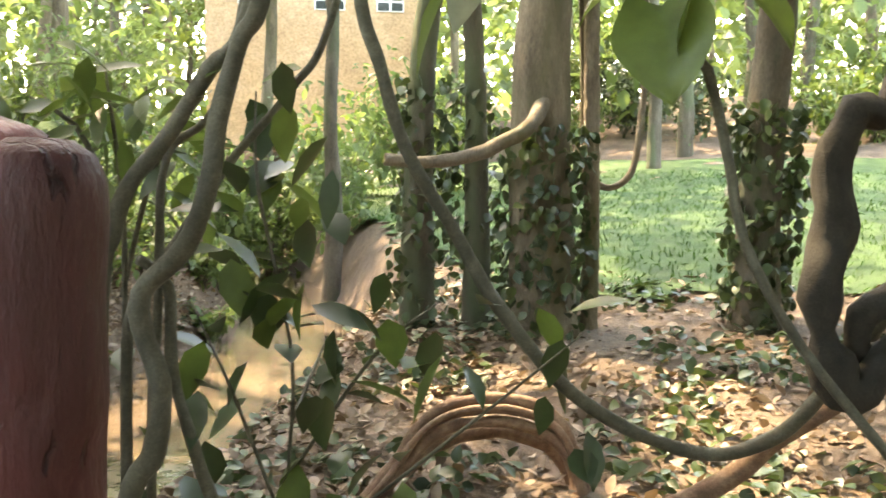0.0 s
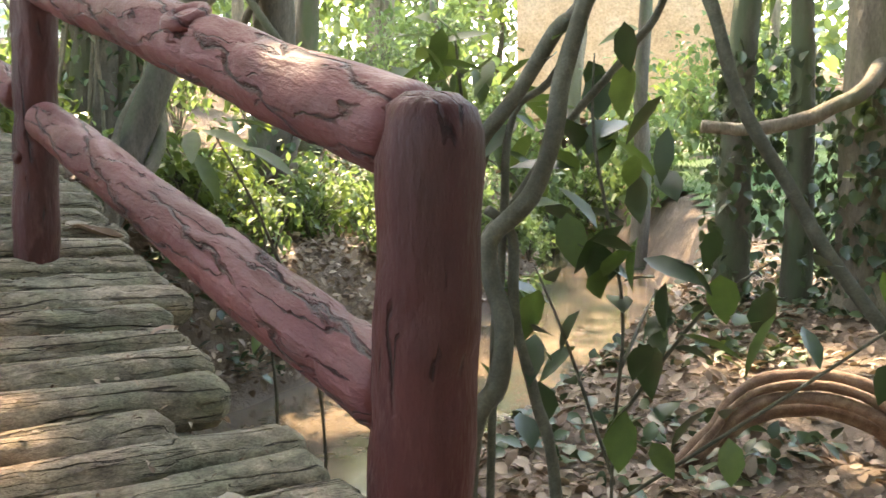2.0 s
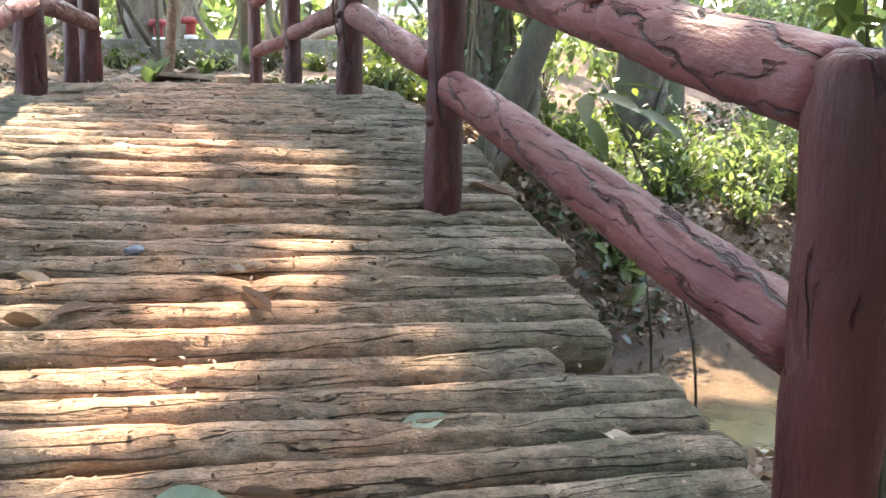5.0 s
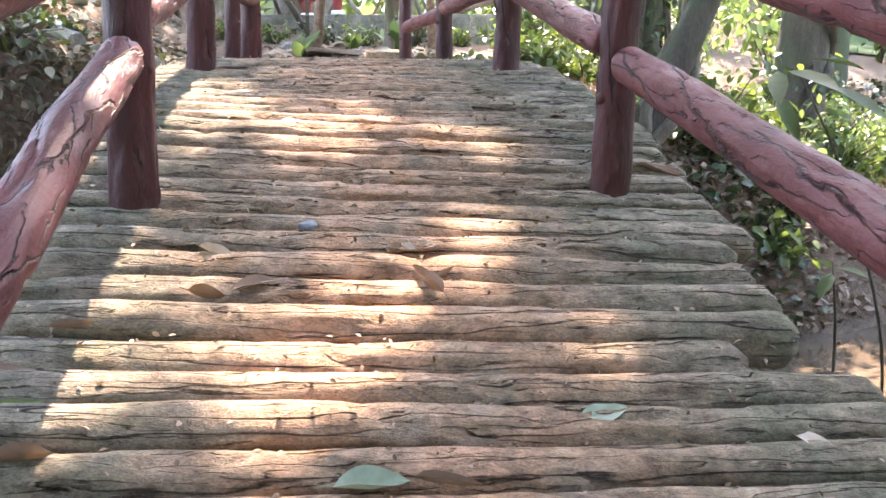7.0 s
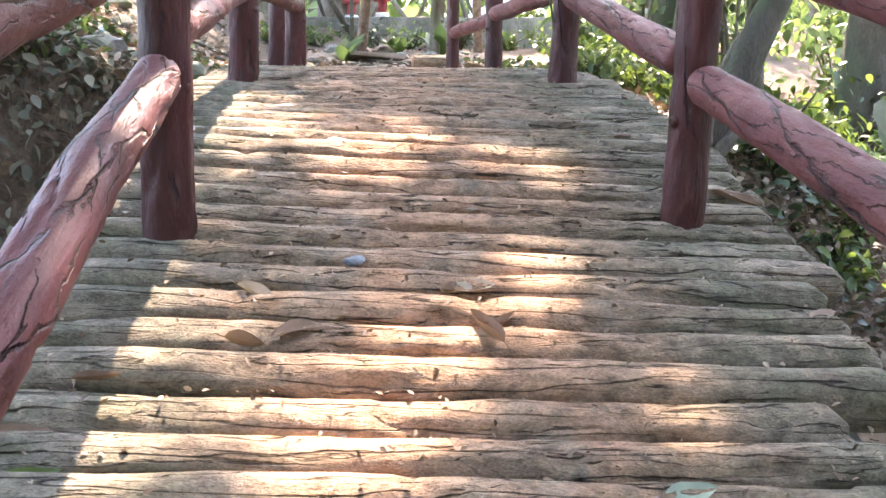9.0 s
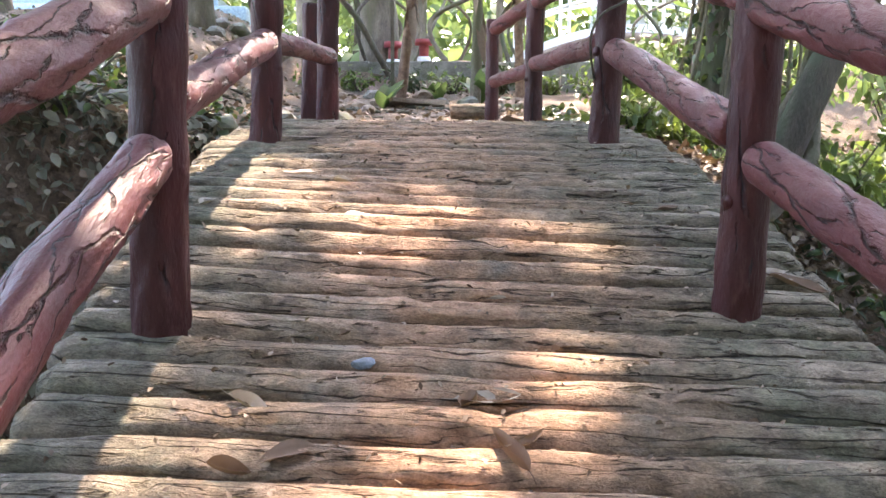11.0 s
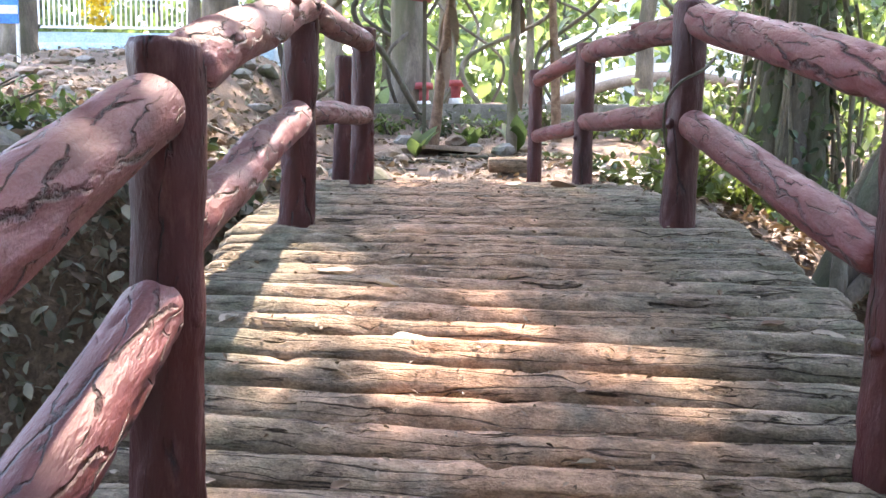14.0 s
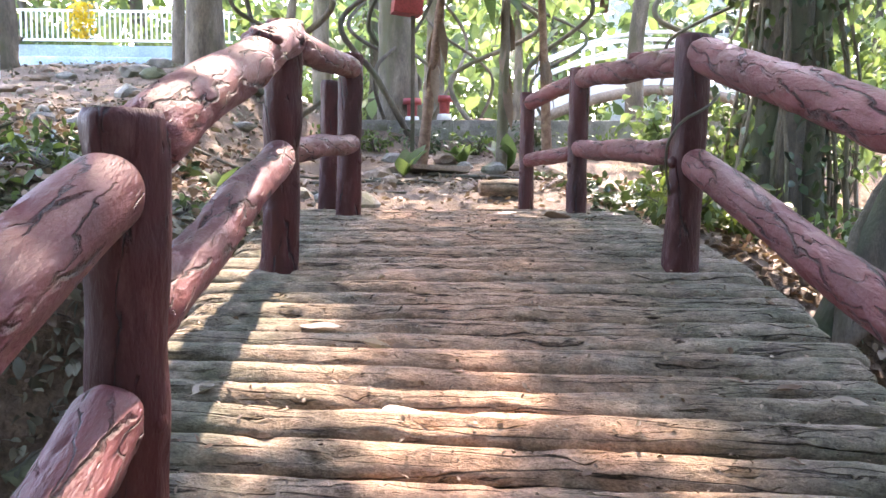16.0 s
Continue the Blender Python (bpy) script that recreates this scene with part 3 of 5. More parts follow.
def tree(x, y, r, height, lean=(0.0, 0.0), bark=None, label="", seed=0, crown=None, leaf=None, leaf_size=0.4, leaves=500, ivy=0, ivy_top=1.6, z=None, bend=0.12, shade=False):
    """A tree: an uneven tapered trunk with limbs, a crown of leaves, and ivy where it has some."""
    rng = random.Random(seed)
    bark, leaf = bark or BARK, leaf or LEAF
    t = thing("tree", label or "tall forest tree with grey bark", "tree")
    z = ground_z(x, y) if z is None else z
    t.location = (x, y, z)
    top = Vector((lean[0] * height, lean[1] * height, height))
    pts, rad = [Vector((0, 0, -0.25))], [r * 1.5]
    for i in range(1, 8):
        u = i / 7
        pts.append(Vector((lean[0] * height * u + rng.uniform(-1, 1) * bend, lean[1] * height * u + rng.uniform(-1, 1) * bend, height * u)))
        rad.append(r * (1.12 if i == 1 else 1.0) * (1 - 0.5 * u))
    parts = [limb([pts[0], Vector((0, 0, 0.12)), *pts[1:]], [rad[0], r * 1.25, *rad[1:]], 16, 0.22, 0.10, seed, freq=2.5)]
    for k in range(6):
        u = rng.uniform(0.55, 0.95)
        p = pts[0].lerp(top, u)
        a = rng.uniform(0, 6.283)
        q = p + Vector((math.cos(a), math.sin(a), 0.7)) * height * rng.uniform(0.12, 0.26)
        parts.append(limb([p, (p + q) / 2 + Vector((0, 0, 0.15)), q], [r * 0.4, r * 0.25, r * 0.08], 7, 0.5, 0.05, seed + k))
    piece("trunk", mesh_from("trunk", *join(parts), bark), t)
    if crown:
        (cx, cy, cz), size = crown
        places = [p for p in crown_points(rng, (cx, cy, cz), size, leaves, 20 if shade else 14) if p.z > 5.0 + 0.23 * max(0, p.y - 9) or not shade]
        if shade:
            places = [p for p in places if shaded(p)]
        base = Vector((x, y, z))
        piece("crown", spray("crown", [p - base for p in places], leaf, leaf_size, 0.5, seed), t)
    if ivy:
        places = []
        for _ in range(int(ivy * 1.6)):
            h = ivy_top * rng.random() ** 0.8
            u = h / height
            a = rng.uniform(0, 6.283)
            c = Vector((lean[0] * h, lean[1] * h, h))
            places.append(c + Vector((math.cos(a), math.sin(a), 0)) * (r * 1.12 + rng.uniform(0, 0.10) + 0.06 * rng.random()))
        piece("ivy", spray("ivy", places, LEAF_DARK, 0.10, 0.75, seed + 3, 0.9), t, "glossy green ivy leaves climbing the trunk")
    return t


# near trees; their unseen crowns are set over the bridge to shape its shade
LEAN_X = 2.5 - 0.44 * (1.5 - ground_z(1.8, 7.0))
tree(6.85, 3.7, 0.235, 11, (0.01, 0.01), BARK, "tall brown tree with ivy round its foot", 1, ((4.5, 9.0, 8.0), (4.5, 4.0, 1.6)), LEAF, 0.30, 5040, 420, 1.7, shade=True, bend=0.03)
tree(7.9, 2.25, 0.165, 11, (0.055, -0.03), DARK_BARK, "dark tree trunk covered in glossy ivy", 2, ((5.0, 1.0, 8.0), (3.0, 3.0, 1.4)), LEAF, 0.30, 1820, 520, 1.9, shade=True, bend=0.04)
tree(6.7, 4.85, 0.13, 9, (0.05, -0.02), DARK_BARK, "slender dark tree wrapped in ivy", 3, ((7.5, 8.0, 8.5), (2.5, 3.0, 1.3)), LEAF, 0.30, 1260, 260, 2.2, shade=True)
tree(6.95, 4.4, 0.10, 9, (-0.02, 0.03), DARK_BARK, "slender dark tree wrapped in ivy", 4, None, ivy=110, ivy_top=2.2)
tree(LEAN_X, 7.0, 0.135, 7, (0.44, 0.0), DARK_BARK, "leaning tree trunk entwined by a thick vine", 5, ((0.5, 9.5, 7.8), (3.6, 3.2, 1.3)), LEAF, 0.30, 5880, shade=True, bend=0.02)
tree(4.6, 9.0, 0.22, 11, (0.0, 0.0), DARK_BARK, "dark tree trunk with twisting vines", 6, ((1.5, 11.5, 8.5), (4.5, 2.6, 1.3)), LEAF, 0.30, 4200, 60, 1.2, shade=True)
tree(7.2, 12.7, 0.17, 12, (0.0, 0.0), DARK_BARK, "slim dark forest tree", 7)
tree(-6.6, 16.4, 0.24, 11, (0.0, 0.0), BARK, "grey tree trunk on bare soil", 8, ((-4.5, 9.5, 8.5), (3.6, 4.0, 1.6)), LEAF, 0.30, 4620, shade=True)
tree(-3.17, 15.2, 0.24, 11, (0.0, 0.0), BARK, "grey buttressed tree trunk on bare soil", 9, ((-2.5, 11.0, 8.5), (3.0, 2.6, 1.3)), LEAF, 0.30, 3080, shade=True, bend=0.03)
# this crown is added above the view to shade the bare slope
tree(-4.3, 18.3, 0.10, 9, (0.0, 0.0), BARK, "thin grey tree on bare soil", 10, ((-4.6, 18.5, 9.6), (4.6, 4.6, 1.3)), LEAF, 0.4, 3000)
tree(3.74, 17.9, 0.14, 10, (0.01, 0.0), BARK, "slim grey forest tree", 11)
tree(-0.4, 17.6, 0.30, 10, (-0.04, 0.0), BARK, "broad grey tree trunk behind the terrace wall", 12)
# two unseen trees, added to close the canopy beside and behind the camera
tree(-5.5, 3.0, 0.25, 10, (0.0, 0.0), BARK, "unseen grey tree added to shade the near bank", 13, ((-3.5, 4.0, 8.0), (3.6, 4.0, 1.5)), LEAF, 0.30, 4620, shade=True)
tree(1.5, -5.0, 0.25, 10, (0.0, 0.0), BARK, "unseen grey tree added behind the path to block light", 14, ((1.0, -2.0, 7.0), (6.5, 5.0, 1.5)), LEAF_DARK, 0.5, 6500, shade=True)


# trees added for their shade: crowns above the view dim the sunny lawn
for n, (x, y) in enumerate(((11.5, 9.8), (14.5, 13.8), (17.5, 8.8), (20.5, 13.0), (23.0, 8.5), (9.6, -1.5))):
    tree(x, y, 0.13 + 0.03 * (n % 3), 11, (0.02 * (n % 3 - 1), 0.0), BARK if n % 2 else DARK_BARK, "slim tree added in the lawn to shade it", 70 + n, ((x, y + 1.5, 8.8), (3.0, 3.0, 1.7)), LEAF_SUN, 0.4, 1100, ivy=90 if n % 2 else 0, ivy_top=3.0)


# unseen crowns added to shade the walkway, the terrace and the far footbridge
tree(-12.0, 28.0, 0.25, 12, (0.0, 0.0), BARK, "grey forest tree added to shade the walkway", 80, ((-7.8, 29.0, 10.0), (4.5, 3.5, 1.5)), LEAF, 0.45, 2000)
tree(9.5, 27.0, 0.22, 12, (0.0, 0.0), DARK_BARK, "dark forest tree added to shade the footbridge", 81, ((5.0, 27.5, 10.0), (4.5, 3.5, 1.5)), LEAF, 0.45, 2000)
tree(-2.2, 23.5, 0.2, 12, (0.0, 0.0), BARK, "grey forest tree added to shade the terrace", 82, ((-0.5, 22.0, 9.8), (3.8, 3.5, 1.4)), LEAF, 0.45, 1800)


def far_trees():
    kinds = []
    for n, (bark, leaf, h) in enumerate(((BARK, LEAF_SUN, 11), (DARK_BARK, LEAF, 13), (BARK, LEAF, 10))):
        t = tree(30 + n * 6, 40, 0.16 + 0.05 * n, h, (0.02 * (n - 1), 0), bark, "distant forest tree with sunlit leaves", 40 + n, ((30 + n * 6, 40, h * 0.72 + 2), (2.6, 2.6, h * 0.28)), leaf, 0.30, 950, ivy=150 if n == 1 else 0, ivy_top=5, z=2.0)
        t["group"] = "distant forest trees"
        kinds.append(t)
    rng = random.Random(11)
    for _ in range(14):
        x, y = rng.uniform(26, 40), rng.uniform(-8, 18)
        copy_thing(kinds[rng.choice((1, 1, 2))], Matrix.Translation((x, y, ground_z(x, y))) @ Matrix.Rotation(rng.uniform(0, 6), 4, "Z"))
    spots = 0
    while spots < 36:
        a, d = radians(rng.uniform(-80, 32)), rng.uniform(19, 46)
        x, y = d * math.sin(-a), d * math.cos(a)
        if (-12 < x < -4 and y < 27) or (2 < x < 8 and y < 24) or (abs(x) < 3 and y < 21) or (x > 9 and y < 0.7 * x and d < 27) or (0.7 < y / max(x, 0.1) < 1.05 and d < 33):
            continue
        c = copy_thing(rng.choice(kinds), Matrix.Translation((x, y, ground_z(x, y))) @ Matrix.Rotation(rng.uniform(0, 6), 4, "Z"))
        c.scale = [rng.uniform(0.8, 1.2)] * 3
        spots += 1


far_trees()


def shrub(x, y, r, h, leaf, n, size, seed, label="bushy green shrub on the forest floor", z=None):
    rng = random.Random(seed)
    t = thing("shrub", label, "shrub", "shrubs on the forest floor")
    z = ground_z(x, y) if z is None else z
    t.location = (x, y, z)
    stems, places = [], []
    for _ in range(9):
        a, q = rng.uniform(0, 6.283), rng.uniform(0.3, 1.0)
        tip = Vector((math.cos(a) * r * q, math.sin(a) * r * q, h * rng.uniform(0.5, 1.0)))
        stems.append(limb([Vector((0, 0, -0.05)), tip * 0.5 + Vector((0, 0, h * 0.15)), tip], [0.014, 0.010, 0.004], 5, 0.2))
        for _ in range(n // 9):
            u = rng.uniform(0.25, 1.05)
            places.append(tip * u + Vector([rng.gauss(0, r * 0.17) for _ in range(3)]) + Vector((0, 0, h * 0.08)))
    places = [Vector((p.x, p.y, max(p.z, 0.03))) for p in places]
    piece("branchwork", mesh_from("branchwork", *join(stems), VINE), t)
    piece("foliage", spray("foliage", places, leaf, size, 0.5, seed), t)
    return t


def shrubs():
    rng = random.Random(77)
    # far bank on the stream's right, lit by the sun
    for n in range(26):
        x = rng.uniform(3.0, 13.0)
        y = stream_y(x) + rng.uniform(2.6, 9.0)
        shrub(x, y, rng.uniform(0.5, 1.0), rng.uniform(0.6, 1.7), rng.choice((LEAF_SUN, LEAF_SUN, LEAF)), 260, rng.uniform(0.11, 0.2), 100 + n)
    for n in range(12):
        x = rng.uniform(2.6, 6.5)
        y = stream_y(x) + rng.uniform(1.5, 3.0)
        shrub(x, y, rng.uniform(0.35, 0.6), rng.uniform(0.35, 0.8), rng.choice((LEAF_SUN, LEAF)), 240, rng.uniform(0.08, 0.13), 500 + n)
    for n in range(30):
        x = rng.uniform(2.4, 9.5)
        y = stream_y(x) + rng.uniform(1.3, 4.5)
        shrub(x, y, rng.uniform(0.3, 0.55), rng.uniform(0.3, 0.7), LEAF_SUN if n % 3 else LEAF, 260, rng.uniform(0.07, 0.12), 700 + n, "low sunlit green plants on the far bank")
    for n in range(16):
        x = rng.uniform(7.0, 12.0)
        y = stream_y(x) + rng.uniform(1.0, 3.0)
        shrub(x, y, rng.uniform(0.35, 0.6), rng.uniform(0.35, 0.8), LEAF_SUN, 240, rng.uniform(0.09, 0.13), 760 + n, "low sunlit green plants on the far bank")
    for n in range(9):
        d, a = rng.uniform(16, 25), radians(rng.uniform(-57, -40))
        x, y = -d * math.sin(a), d * math.cos(a)
        shrub(x, y, rng.uniform(1.0, 1.6), rng.uniform(1.6, 3.0), LEAF_SUN, 800, 0.2, 540 + n)
    for n in range(16):
        shrub(rng.uniform(27, 34), rng.uniform(-6, 17), rng.uniform(1.2, 2.2), rng.uniform(1.8, 3.6), rng.choice((LEAF, LEAF, LEAF_DARK)), 700, 0.24, 600 + n)
    for n in range(8):
        x = -1.5 + 0.75 * n
        shrub(x, 16.2 - 0.145 * (x + 1.6) - 0.35, 0.45, rng.uniform(0.25, 0.5), rng.choice((LEAF, LEAF_DARK)), 160, 0.1, 560 + n)
    # beside the bridge's far end
    for x, y, r, h in ((1.9, 9.3, 0.45, 0.45), (2.4, 9.9, 0.6, 0.6), (1.7, 8.2, 0.35, 0.3), (2.9, 8.8, 0.6, 0.55), (3.3, 8.1, 0.6, 0.5), (2.2, 8.4, 0.45, 0.4), (3.9, 9.4, 0.8, 0.8)):
        shrub(x, y, r, h, rng.choice((LEAF, LEAF_SUN)), 300, 0.10, int(x * 100))
    for x, y, r, h in ((-2.6, 8.3, 0.6, 0.3), (-3.3, 7.6, 0.7, 0.3), (-2.3, 7.2, 0.5, 0.22), (-3.9, 8.9, 0.8, 0.35), (-2.1, 6.5, 0.4, 0.16), (-2.7, 6.8, 0.5, 0.2), (-1.8, 6.0, 0.3, 0.12), (-3.2, 6.3, 0.5, 0.22), (-1.7, 7.6, 0.35, 0.12), (-2.4, 5.9, 0.4, 0.15)):
        shrub(x, y, r, h, LEAF, 110, 0.08, int(-x * 100), "low green plants on the mossy bank")
    for n in range(34):
        a, d = radians(rng.uniform(-75, 30)), rng.uniform(19, 40)
        x, y = -d * math.sin(a), d * math.cos(a)
        if (-12 < x < -4 and y < 26) or (x > 9 and y < 0.75 * x and d < 28) or (1 < x < 11 and y < 27):
            continue
        shrub(x, y, rng.uniform(1.0, 2.0), rng.uniform(1.0, 2.6), rng.choice((LEAF_SUN, LEAF, LEAF_SUN)), 700, 0.22, 300 + n)


shrubs()


def far_woods():
    rng = random.Random(5)
    places = []
    for _ in range(22000):
        a, d = radians(rng.uniform(-100, 60)), rng.uniform(48, 64)
        x, y = -d * math.sin(a), d * math.cos(a)
        k = 0.5 + 0.5 * noise.noise(Vector((x * 0.12, y * 0.12, 0)))
        places.append(Vector((x, y, ground_z(x, y) + rng.random() ** 0.8 * (10 + 12 * k))))
    tagged(new("distant_woods", spray("distant_woods", places, LEAF, 1.0, 0.6, 5)), "hazy sunlit wood in the distance", "woods", kind="stuff")
    places = []
    for _ in range(9000):
        a, d = radians(rng.uniform(-85, 40)), rng.uniform(30, 46)
        x, y = -d * math.sin(a), d * math.cos(a)
        if not (x > 18 and 0.65 < y / x < 1.1):
            places.append(Vector((x, y, ground_z(x, y) + rng.random() ** 0.7 * (6 + 4 * noise.noise(Vector((x * 0.2, y * 0.2, 4)))))))
    tagged(new("undergrowth", spray("undergrowth", places, LEAF_SUN, 0.6, 0.6, 7)), "pale green undergrowth among distant trees", "undergrowth", kind="stuff")
    # unseen leaf screen added behind the camera to hold back light from there
    places = []
    for _ in range(7000):
        a, d = radians(rng.uniform(70, 265)), rng.uniform(10, 18)
        x, y = -d * math.sin(a), d * math.cos(a)
        places.append(Vector((x, y, ground_z(x, y) + rng.random() * 11)))
    tagged(new("thicket", spray("thicket", places, LEAF_DARK, 1.0, 0.6, 6)), "unseen screen of dark leaves behind the path, added to block light", "thicket", kind="stuff")


far_woods()


# ---- forest floor ----
def floor_cover():
    rng = random.Random(21)

    def spots(n, test, x0, x1, y0, y1, lift=0.012):
        out = []
        while len(out) < n:
            x, y = rng.uniform(x0, x1), rng.uniform(y0, y1)
            if test(x, y):
                z = ground_z(x, y)
                grade = abs(ground_z(x + 0.1, y) - z) + abs(ground_z(x, y + 0.1) - z)
                out.append(Vector((x, y, z + lift + 0.4 * grade)))
        return out

    dry = lambda x, y: ground_z(x, y) > -0.70 and not (abs(x) < 1.3 and 0.2 < y < 8.9)
    litter = spots(9000, dry, -5, 9.5, -1.5, 13)
    litter += spots(2500, lambda x, y: dry(x, y) and x > 1, 1.2, 6.5, 0.5, 6)
    litter += spots(3800, dry, -4.5, -1.25, 2.0, 11)
    litter += spots(3500, lambda x, y: dry(x, y) and y > stream_y(x), 1.3, 8, 6, 13)
    litter += spots(4500, lambda x, y: dry(x, y) and abs(y - stream_y(x)) < 3.2, 1.4, 8.0, 2.6, 10.5)
    litter += spots(1800, lambda x, y: dry(x, y) and y > stream_y(x), 6.5, 13.0, 6.5, 12.0)
    litter += spots(500, dry, -2.5, 2.0, 9.0, 16)
    litter += spots(2600, lambda x, y: ground_z(x, y) > -0.74 and abs(ground_z(x, y + 0.1) - ground_z(x, y)) > 0.035, 1.35, 7.5, 2.5, 9.5, 0.01)
    bank = lambda x, y: ground_z(x, y) > -0.85 and abs(ground_z(x + 0.1, y) - ground_z(x, y)) + abs(ground_z(x, y + 0.1) - ground_z(x, y)) > 0.05
    tagged(new("bank_litter", spray("bank_litter", spots(6500, bank, -4.5, -1.24, 1.8, 8.5, 0.01) + spots(1700, lambda x, y: True, -7.0, -1.6, 9.3, 19.0, 0.015), BANK_LEAF, 0.09, 0.55, 24, 0.6)), "grey-green rotting leaves on the steep mossy bank", "leaf litter", kind="stuff")
    tagged(new("leaf_litter", spray("leaf_litter", litter, LITTER, 0.085, 0.55, 21, 0.0)), "dry brown fallen leaves on the forest floor", "leaf litter", kind="stuff")
    patch = lambda x, y: dry(x, y) and noise.noise(Vector((x * 0.8, y * 0.8, 9))) > -0.05
    cover = spots(4200, lambda x, y: patch(x, y) and (x > 2.4 or (y > 7 and x > 1.2)), 1.3, 9, 0.5, 13, 0.05)
    cover += spots(1500, lambda x, y: patch(x, y), -4.5, -1.4, 4.8, 10, 0.04)
    cover += spots(3200, lambda x, y: patch(x, y) and y > stream_y(x) + 0.8, 1.35, 7.5, 6, 12, 0.05)
    tagged(new("ground_cover", spray("ground_cover", cover, LEAF_DARK, 0.10, 0.7, 22, 0.1)), "low green creeping plants on the forest floor", "ground cover", kind="stuff")


floor_cover()
LAWN = surface("lawn_green", (0.017, 0.046, 0.009), (0.026, 0.066, 0.013), (0.040, 0.088, 0.019), 2.0, 0.9, 0.9, 0.05, fine=20.0)


def lawn():
    def inside(x, y):
        w = y - stream_y(x)
        return x > 8.6 + 0.5 * math.sin(y) and (w < -2.6 or w > 3.0) and x < 27 and -9 < y < 17
    xs, ys = np.arange(8, 28, 0.4), np.arange(-10, 17, 0.4)
    verts, faces, ids = [], [], {}
    for x in xs:
        for y in ys:
            if inside(x + 0.2, y + 0.2):
                q = []
                for p in ((x, y), (x + 0.4, y), (x + 0.4, y + 0.4), (x, y + 0.4)):
                    k = (round(p[0], 2), round(p[1], 2))
                    if k not in ids:
                        ids[k] = len(verts)
                        verts.append((*p, ground_z(*p) + 0.03))
                    q.append(ids[k])
                faces.append(q)
    tagged(new("lawn", mesh_from("lawn", verts, faces, LAWN)), "mown green lawn beyond the trees", "lawn", kind="structure")
    rng = random.Random(8)
    tufts = []
    while len(tufts) < 20000:
        x, y = rng.uniform(8.2, 22), rng.uniform(-6, 15)
        if inside(x, y):
            tufts.append(Vector((x, y, ground_z(x, y) + 0.02)))
    tagged(new("grass", spray("grass", tufts, GRASS, 0.09, 0.16, 9, -1.0)), "fresh green grass blades on the lawn", "grass", kind="stuff")


lawn()


# ---- vines and plants beside the near post ----
TAN_BARK = surface("tan_root_bark", (0.085, 0.045, 0.028), (0.16, 0.092, 0.058), (0.27, 0.18, 0.118), 12.0, 0.8, 0.8, 0.008)
CHAIN_BARK = surface("blackish_vine_bark", (0.010, 0.008, 0.006), (0.020, 0.017, 0.012), (0.040, 0.034, 0.024), 14.0, 0.85, 0.8, 0.008)
PALE_LEAF = leafy("pale_leaf", (0.22, 0.26, 0.22), (0.34, 0.38, 0.33), 0.4, 0.25)


def vine(points, r0, r1, label, bark=None, rough=0.12, seed=0, name="woody_vine"):
    n = len(points)
    ob = new(name, mesh_from(name, *limb(points, [r0 + (r1 - r0) * i / (n - 1) for i in range(n)], 12, 0.03, rough, seed, freq=11), bark or VINE))
    return tagged(ob, label, "vine", "woody vines beside the bridge")


